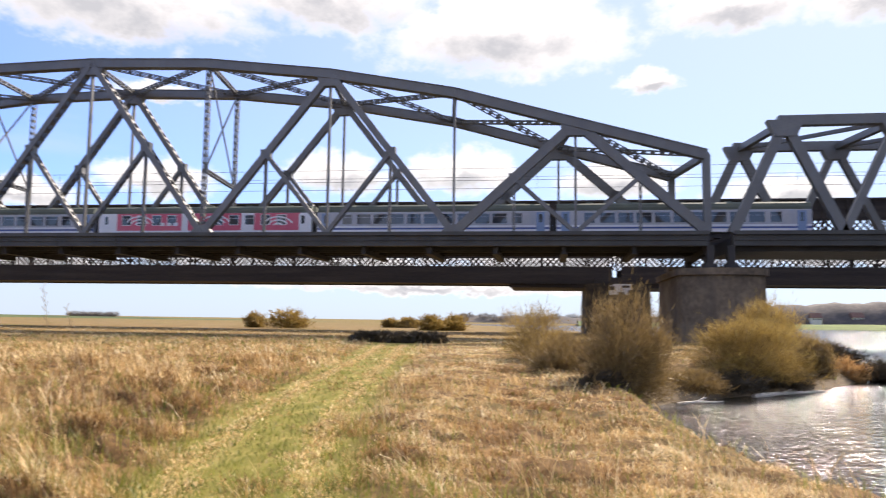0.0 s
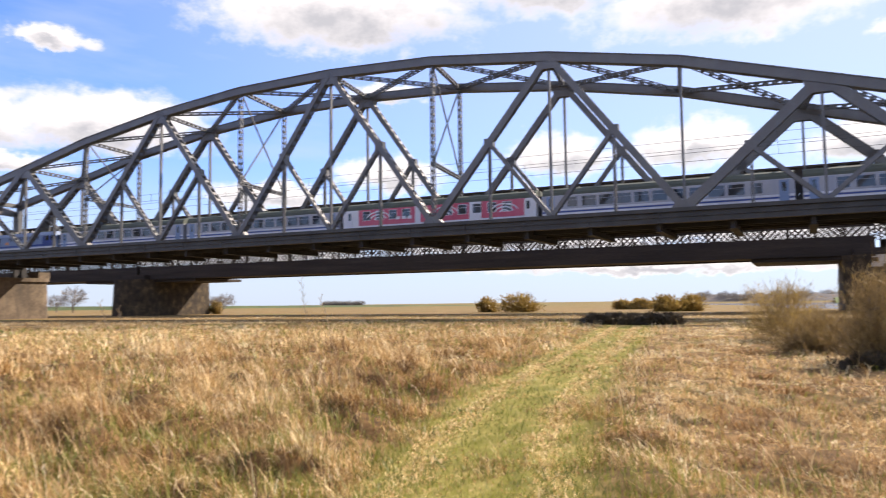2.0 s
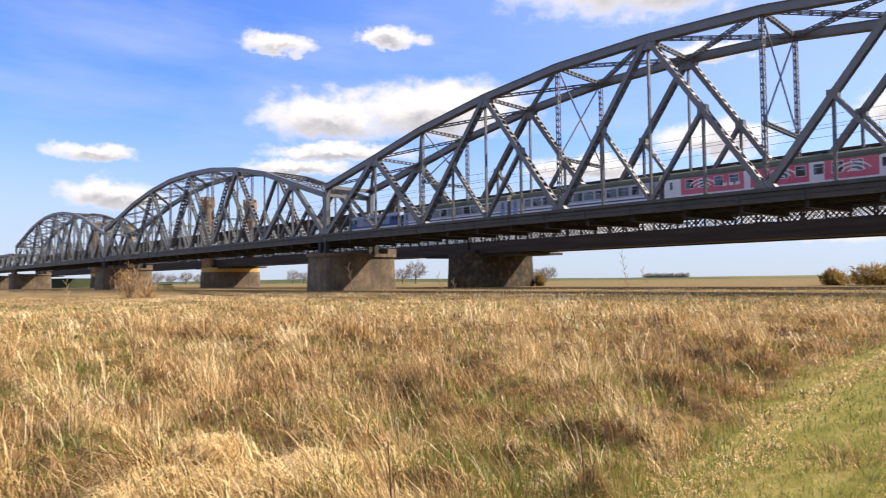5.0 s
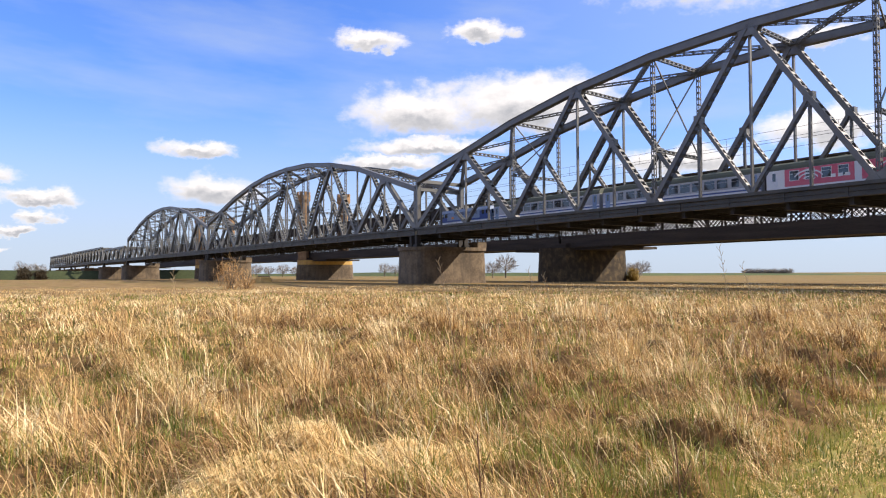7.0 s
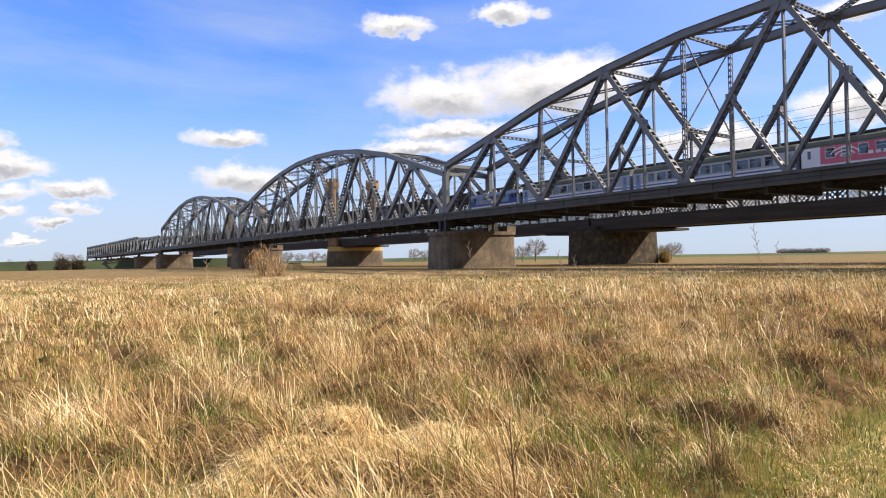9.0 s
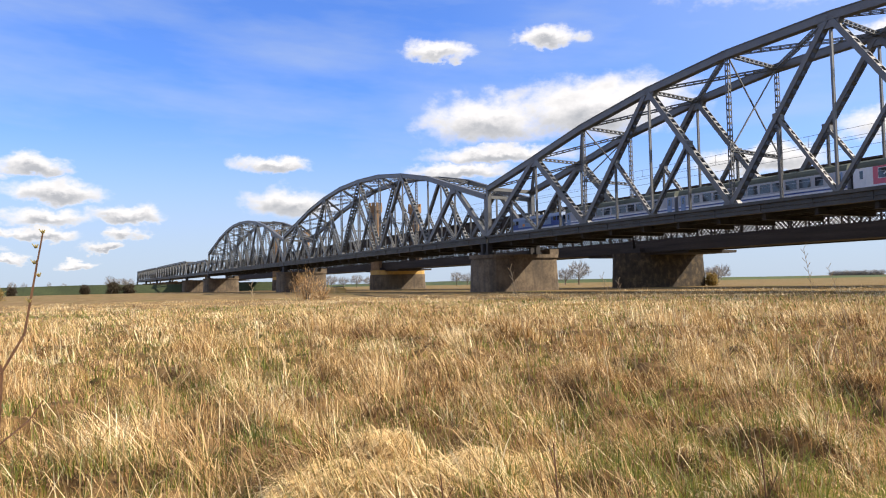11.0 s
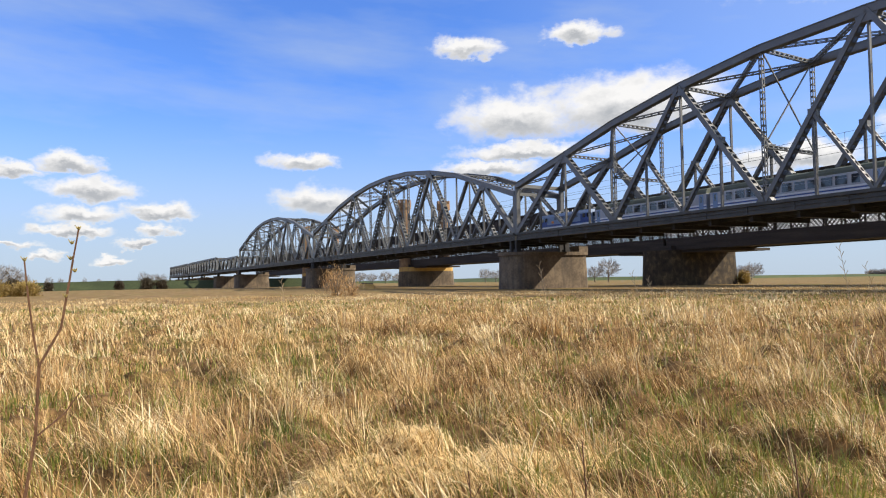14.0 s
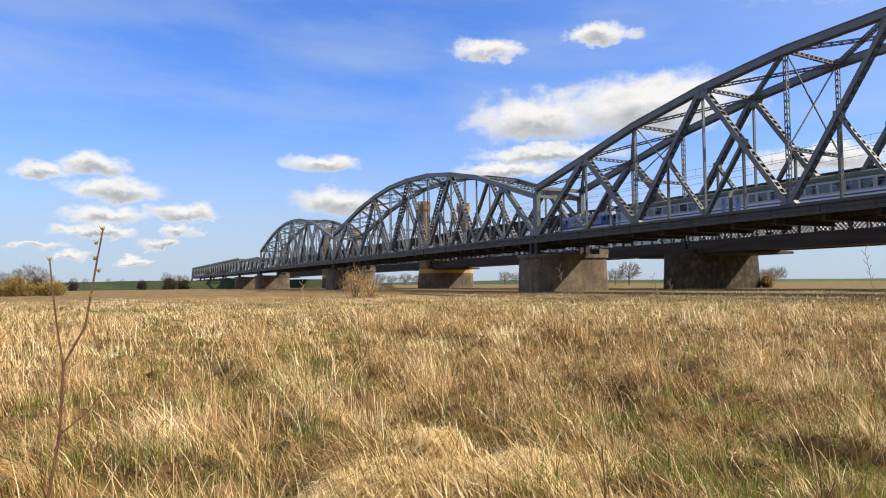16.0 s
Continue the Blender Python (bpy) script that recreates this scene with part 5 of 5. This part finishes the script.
# dark twig clumps added in place of the shadow under the willow bushes
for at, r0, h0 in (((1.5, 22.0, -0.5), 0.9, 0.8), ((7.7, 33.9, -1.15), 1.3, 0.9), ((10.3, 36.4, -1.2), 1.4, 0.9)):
    shrub("undergrowth", at, r0, h0, 3500, DARK_LEAF, "dark twigs standing in for the shadow at the foot of a willow bush", twig=0.3, thick=0.025, low=0.0, group="undergrowth on the bank")
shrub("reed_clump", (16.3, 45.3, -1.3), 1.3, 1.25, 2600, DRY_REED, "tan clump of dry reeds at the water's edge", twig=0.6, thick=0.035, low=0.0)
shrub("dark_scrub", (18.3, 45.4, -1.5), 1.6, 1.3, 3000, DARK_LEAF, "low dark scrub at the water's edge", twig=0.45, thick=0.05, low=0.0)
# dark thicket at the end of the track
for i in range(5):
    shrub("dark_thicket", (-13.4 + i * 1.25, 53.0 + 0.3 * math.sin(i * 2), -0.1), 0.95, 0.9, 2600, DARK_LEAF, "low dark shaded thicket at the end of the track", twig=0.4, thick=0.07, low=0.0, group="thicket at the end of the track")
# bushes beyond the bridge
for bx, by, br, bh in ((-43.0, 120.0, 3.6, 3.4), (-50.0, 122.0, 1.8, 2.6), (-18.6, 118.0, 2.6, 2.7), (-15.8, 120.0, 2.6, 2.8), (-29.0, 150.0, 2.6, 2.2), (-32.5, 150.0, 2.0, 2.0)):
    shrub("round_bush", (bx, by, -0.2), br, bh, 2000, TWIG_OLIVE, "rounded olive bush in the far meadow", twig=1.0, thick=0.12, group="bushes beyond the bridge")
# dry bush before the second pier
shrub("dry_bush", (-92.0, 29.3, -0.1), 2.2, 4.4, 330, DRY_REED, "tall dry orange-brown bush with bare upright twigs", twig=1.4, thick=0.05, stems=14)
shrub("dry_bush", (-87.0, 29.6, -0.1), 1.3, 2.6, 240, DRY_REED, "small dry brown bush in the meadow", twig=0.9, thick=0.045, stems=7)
shrub("dry_bush", (-109.9, 120.3, -0.1), 1.3, 2.9, 1800, TWIG_OLIVE, "ivy-like scrub climbing the foot of the stone pier", twig=0.8, thick=0.09)


def far_tree(at, height, radius, mat=FAR_HAZED, label="distant bare tree on the horizon"):
    root = thing("distant_tree", label, "tree", "distant trees", at)
    bm = bmesh.new()
    bar(bm, (0, 0, -0.5), (0, 0, height * 0.55), 0.04 * height, 0.04 * height)
    for i in range(7):
        a = i * 2.4
        z = height * (0.25 + 0.05 * i)
        bar(bm, (0, 0, z), (radius * 0.8 * math.cos(a), radius * 0.8 * math.sin(a), z + height * 0.3), 0.018 * height, 0.018 * height)
    part("trunk", bm, BARK, root)
    k = 480
    d = rng.normal(0, 1, (k, 3))
    d /= np.linalg.norm(d, axis=1)[:, None]
    p = d * (rng.uniform(0.35, 1.0, (k, 1)) ** 0.6) * np.array([radius, radius, height * 0.36]) + np.array([0, 0, height * 0.63])
    p += 0.12 * radius * np.sin(p[:, [1, 2, 0]] * 3.1 / radius * 2)
    way = d * 0.7 + np.array([0, 0, 0.5]) + rng.normal(0, 0.4, (k, 3))
    way /= np.linalg.norm(way, axis=1)[:, None]
    side = np.cross(way, rng.normal(0, 1, (k, 3)))
    side /= np.linalg.norm(side, axis=1)[:, None] + 1e-6
    ln = radius * 0.42
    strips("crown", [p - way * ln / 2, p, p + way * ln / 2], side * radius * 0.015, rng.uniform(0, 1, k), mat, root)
    return root


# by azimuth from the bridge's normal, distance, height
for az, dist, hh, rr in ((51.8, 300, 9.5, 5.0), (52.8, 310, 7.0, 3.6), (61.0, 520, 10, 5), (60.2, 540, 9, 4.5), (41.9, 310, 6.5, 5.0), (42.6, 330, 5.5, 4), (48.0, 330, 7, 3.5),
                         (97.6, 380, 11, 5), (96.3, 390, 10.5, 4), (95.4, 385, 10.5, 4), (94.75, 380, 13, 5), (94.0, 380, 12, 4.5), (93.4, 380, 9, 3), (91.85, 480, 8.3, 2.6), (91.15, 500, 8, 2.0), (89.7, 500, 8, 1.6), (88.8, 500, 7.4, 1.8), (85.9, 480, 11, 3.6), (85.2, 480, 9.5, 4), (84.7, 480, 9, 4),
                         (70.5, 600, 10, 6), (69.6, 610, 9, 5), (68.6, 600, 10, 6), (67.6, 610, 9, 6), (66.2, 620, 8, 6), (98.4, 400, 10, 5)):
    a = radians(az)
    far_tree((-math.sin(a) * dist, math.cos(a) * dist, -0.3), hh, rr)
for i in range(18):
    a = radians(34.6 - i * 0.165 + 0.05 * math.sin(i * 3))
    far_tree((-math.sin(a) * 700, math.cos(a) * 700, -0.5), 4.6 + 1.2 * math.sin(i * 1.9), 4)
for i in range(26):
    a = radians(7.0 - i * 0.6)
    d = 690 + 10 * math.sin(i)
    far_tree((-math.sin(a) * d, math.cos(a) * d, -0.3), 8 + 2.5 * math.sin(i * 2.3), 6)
# tawny scrub by the meadow's left edge
for az, dist, br, bh in ((95.3, 180, 3.3, 4.2), (93.3, 182, 3.4, 3.5), (97.8, 180, 4.0, 4.2)):
    a = radians(az)
    shrub("tawny_scrub", (-math.sin(a) * dist, math.cos(a) * dist, -0.2), br, bh, 6000, TWIG_OLIVE, "tawny scrub at the meadow's edge", twig=0.8, thick=0.1, low=0.0, group="scrub at the meadow's edge")


def sapling(at, joints, label, buds):
    root = thing("sapling", label, "sapling", "bare saplings", at)
    for chain, t in joints:
        bm = bmesh.new()
        for i in range(len(chain) - 1):
            f = 1 - 0.7 * i / len(chain)
            bar(bm, chain[i], chain[i + 1], t * f, t * f)
        part("stem", bm, STALK, root)
    for p in buds:
        bm = bmesh.new()
        for k in range(5):
            a = k * 2.4
            d = Vector((0.75 * math.cos(a), 0.75 * math.sin(a), 1)).normalized() * (0.012 + 0.003 * (k % 3))
            bar(bm, Vector(p) + d * 0.05, Vector(p) + d * 0.55, 0.0045, 0.0045)
            bar(bm, Vector(p) + d * 0.5, Vector(p) + d, 0.0025, 0.0025)
        part("bud", bm, BUD, root, "pale yellow opening bud")
    return root


STALK = material("dark_stem", [(0.08, 0.036, 0.018), (0.17, 0.085, 0.04)], 30, 0.8, 0, 0.2, 90)
BUD = material("pale_bud", [(0.3, 0.23, 0.07), (0.42, 0.33, 0.12)], 20, 0.7, 0, 0.1, 60)

sapling((-2.69, -0.25, 0.0), [([(-0.03, -0.06, -0.1), (0, 0.05, 0.64), (-0.006, 0.097, 0.991), (-0.007, 0.127, 1.184), (-0.008, 0.136, 1.406), (-0.009, 0.197, 1.521), (-0.01, 0.22, 1.667), (-0.01, 0.231, 1.74), (-0.01, 0.247, 1.837)], 0.0115),
         ([(-0.008, 0.136, 1.406), (-0.007, 0.119, 1.506), (-0.006, 0.103, 1.641), (-0.005, 0.094, 1.736)], 0.007), ([(-0.007, 0.127, 1.184), (-0.02, 0.21, 1.25), (-0.02, 0.25, 1.31)], 0.005)],
        "bare brown sapling with pale opening buds in the grass",
        [(-0.01, 0.247, 1.837), (-0.006, 0.228, 1.79), (-0.014, 0.224, 1.74), (-0.01, 0.236, 1.70), (-0.006, 0.21, 1.62), (-0.005, 0.094, 1.736), (-0.006, 0.103, 1.66), (-0.008, 0.13, 1.43)])
for bx, by, top in ((-4.08, 2.12, 0.5), (-3.72, 2.7, 0.68), (-2.93, 3.55, 0.66)):
    sapling((bx, by, 0.0), [([(0.02, 0.03, -0.1), (0.01, 0.01, top * 0.6), (0, 0, top)], 0.008), ([(0.01, 0.01, top * 0.6), (0.06, 0.05, top * 0.85)], 0.004), ([(0.008, 0.01, top * 0.75), (-0.05, 0.0, top * 0.97)], 0.004)],
            "dead dark weed stalk in the meadow", [])
shrub("dark_scrub", (19.6, 57.0, -1.3), 1.6, 1.7, 2600, DARK_LEAF, "low dark scrub at the water's edge", twig=0.5, thick=0.07, low=0.0)

block = thing("masonry_block", "low yellow masonry block lying in the meadow", "masonry", at=(-170, 62, 0))
bm = bmesh.new()
hull8(bm, [(-2.2, -1.4, -0.3), (2.2, -1.4, -0.3), (2.2, 1.4, -0.3), (-2.2, 1.4, -0.3), (-1.9, -1.2, 1.3), (1.5, -1.2, 1.3), (1.5, 1.2, 1.1), (-1.9, 1.2, 1.2)])
part("body", bm, YELLOW, block)
bm = bmesh.new()
box(bm, -1.7, 1.3, -1.0, 1.0, 1.3, 1.5)
part("top_course", bm, CONCRETE, block)

# dark copses before the levee
for az, dist, br, bh in ((94.1, 300, 3.2, 5.4), (91.9, 440, 2.2, 5.6), (87.5, 440, 2.4, 5.6), (85.7, 440, 4.0, 6.4), (84.7, 440, 3.5, 5.8)):
    a = radians(az)
    shrub("dark_copse", (-math.sin(a) * dist, math.cos(a) * dist, -0.2), br, bh, 3000, DARK_LEAF, "dark leafless copse in front of the levee", twig=1.2, thick=0.22, low=0.0, group="copses before the levee")

# bleached driftwood along the water's edge
DRIFTWOOD = material("bleached_driftwood", [(0.3, 0.26, 0.2), (0.5, 0.45, 0.37), (0.64, 0.59, 0.5)], 1.5, 0.85, 0, 0.3, 14, stretch=(0.3, 1, 1))


def driftwood_log(p, q, thick, label):
    p, q = Vector(p), Vector(q)
    root = thing("driftwood_log", label, "log", "driftwood on the bank", p)
    bm = bmesh.new()
    d, s, up = frame_of(p, q)
    rings = []
    for i in range(9):
        t = i / 8
        c = (q - p) * t + up * 0.05 * math.sin(t * 5.0) + s * 0.12 * math.sin(t * 3.7)
        w = thick * (1 - 0.55 * t) * (1 + 0.12 * math.sin(i * 2.1))
        rings.append([bm.verts.new(c + s * (w * math.cos(a)) + up * (w * math.sin(a))) for a in (k * math.tau / 8 for k in range(8))])
    for a, b in zip(rings, rings[1:]):
        for k in range(8):
            bm.faces.new((a[k], a[(k + 1) % 8], b[(k + 1) % 8], b[k]))
    bm.faces.new(rings[0][::-1])
    bm.faces.new(rings[-1])
    part("trunk", bm, DRIFTWOOD, root)
    bm = bmesh.new()
    m = (q - p) * 0.35
    bar(bm, m, m + d * 0.5 + up * 0.22 + s * 0.2, 0.06, 0.06)
    part("branch_stub", bm, DRIFTWOOD, root)


driftwood_log((8.6, 34.6, -1.46), (13.0, 38.9, -1.44), 0.11, "long bleached driftwood log at the water's edge")
# this log stands in for a pale sand edge
driftwood_log((4.7, 30.4, -1.46), (6.9, 32.4, -1.45), 0.07, "short pale log standing in for the sandy water's edge")

# green far bank with houses under the ridge
BANK = material("bright_green_bank", [(0.07, 0.1, 0.02), (0.11, 0.15, 0.03), (0.16, 0.19, 0.05)], 0.08, 0.95, 0, 0.3, 1.0)
bm = bmesh.new()
prev = None
for i in range(60):
    x = 20 + 1180 * i / 59
    y = 606 - 0.05 * x
    ring = [bm.verts.new((x, y + o, z)) for o, z in ((-4, -1.8), (8, 0.6), (22, 2.4 + 0.3 * math.sin(i * 1.3)), (60, 1.0))]
    if prev:
        for k in range(3):
            bm.faces.new((prev[k], prev[k + 1], ring[k + 1], ring[k]))
    prev = ring
setting("far_bank", bm, BANK, "bright green turf of the far river bank", "bank")


def far_house(x, y, z, w, h):
    root = thing("far_house", "small pale house with a red roof on the far bank", "house", "houses on the far bank", (x, y, z))
    bm = bmesh.new()
    box(bm, -w / 2, w / 2, -4, 4, -3, h)
    part("wall", bm, WALL, root)
    bm = bmesh.new()
    profile_body(-w / 2 - 0.4, w / 2 + 0.4, [(-4.6, h - 0.2), (4.6, h - 0.2), (0, h + 4.0)], bm)
    part("roof", bm, TILE, root)
    for k in (-0.28, 0.05, 0.32):
        bm = bmesh.new()
        box(bm, w * k - 0.7, w * k + 0.7, -4.08, -3.95, h * 0.35, h * 0.75)
        part("window", bm, GLASS, root)


for x, y, z, w, h in ((209, 646, 5.0, 8, 2.6), (224, 660, 9.0, 7, 2.4), (241, 648, 5.5, 9, 2.8), (262, 660, 9.5, 8, 2.6)):
    far_house(x, y, z, w, h)

# whitewashed patch with dark flaws on the head of the near stone pier
patch_root = next(o for o in bpy.data.objects if o.name == "road_bridge_pier")
bm = bmesh.new()
box(bm, -1.3, 1.6, 100.86, 101.3, 5.3, 6.7)
patch = part("whitewashed_patch", bm, WALL, patch_root, "flaking white paint on the pier head")
for u, v, w, h in ((-1.31, 5.9, 0.7, 0.5), (0.3, 6.2, 1.0, 0.3), (1.1, 5.29, 0.52, 0.6), (-0.2, 5.29, 0.8, 0.35), (-1.31, 6.5, 0.5, 0.21)):
    bm = bmesh.new()
    box(bm, u, u + w, 100.82, 100.87, v, v + h)
    part("dark_flaw", bm, STONE, patch)

# tall dry reeds that stand over the meadow
REED = material("pale_dry_reed", [(0.42, 0.3, 0.16), (0.6, 0.46, 0.27)], 8, 0.8, 0, 0.1, 40)


def tall_reed(az, dist, top, drift):
    a = radians(az)
    at = (-math.sin(a) * dist, math.cos(a) * dist, 0.0)
    root = thing("tall_reed", "single tall pale dry reed bent by the wind", "reed", "tall reeds over the meadow", at)
    side = Vector((-math.cos(a), -math.sin(a), 0))
    pts = [side * (drift * f ** 1.6) + Vector((0, 0, top * f)) for f in (0, 0.3, 0.55, 0.75, 0.9, 1.0)]
    bm = bmesh.new()
    for i, (p, q) in enumerate(zip(pts, pts[1:])):
        bar(bm, p, q, 0.009 - 0.001 * i, 0.009 - 0.001 * i)
    part("stem", bm, REED, root)
    bm = bmesh.new()
    for k in range(9):
        p = pts[3].lerp(pts[5], k / 8)
        bar(bm, p, p + side * 0.05 * (1 if k % 2 else -0.6) + Vector((0, 0, 0.07)), 0.006, 0.006)
    part("plume", bm, REED, root)


for az, dist, top, drift in ((55.6, 11.0, 1.85, 0.25), (48.6, 11.5, 1.7, 0.3), (47.8, 12.5, 1.62, 0.25), (35.3, 11.0, 2.0, 0.2), (33.2, 12.0, 1.75, 0.35), (75.8, 13.0, 1.7, 0.12)):
    tall_reed(az, dist, top, drift)
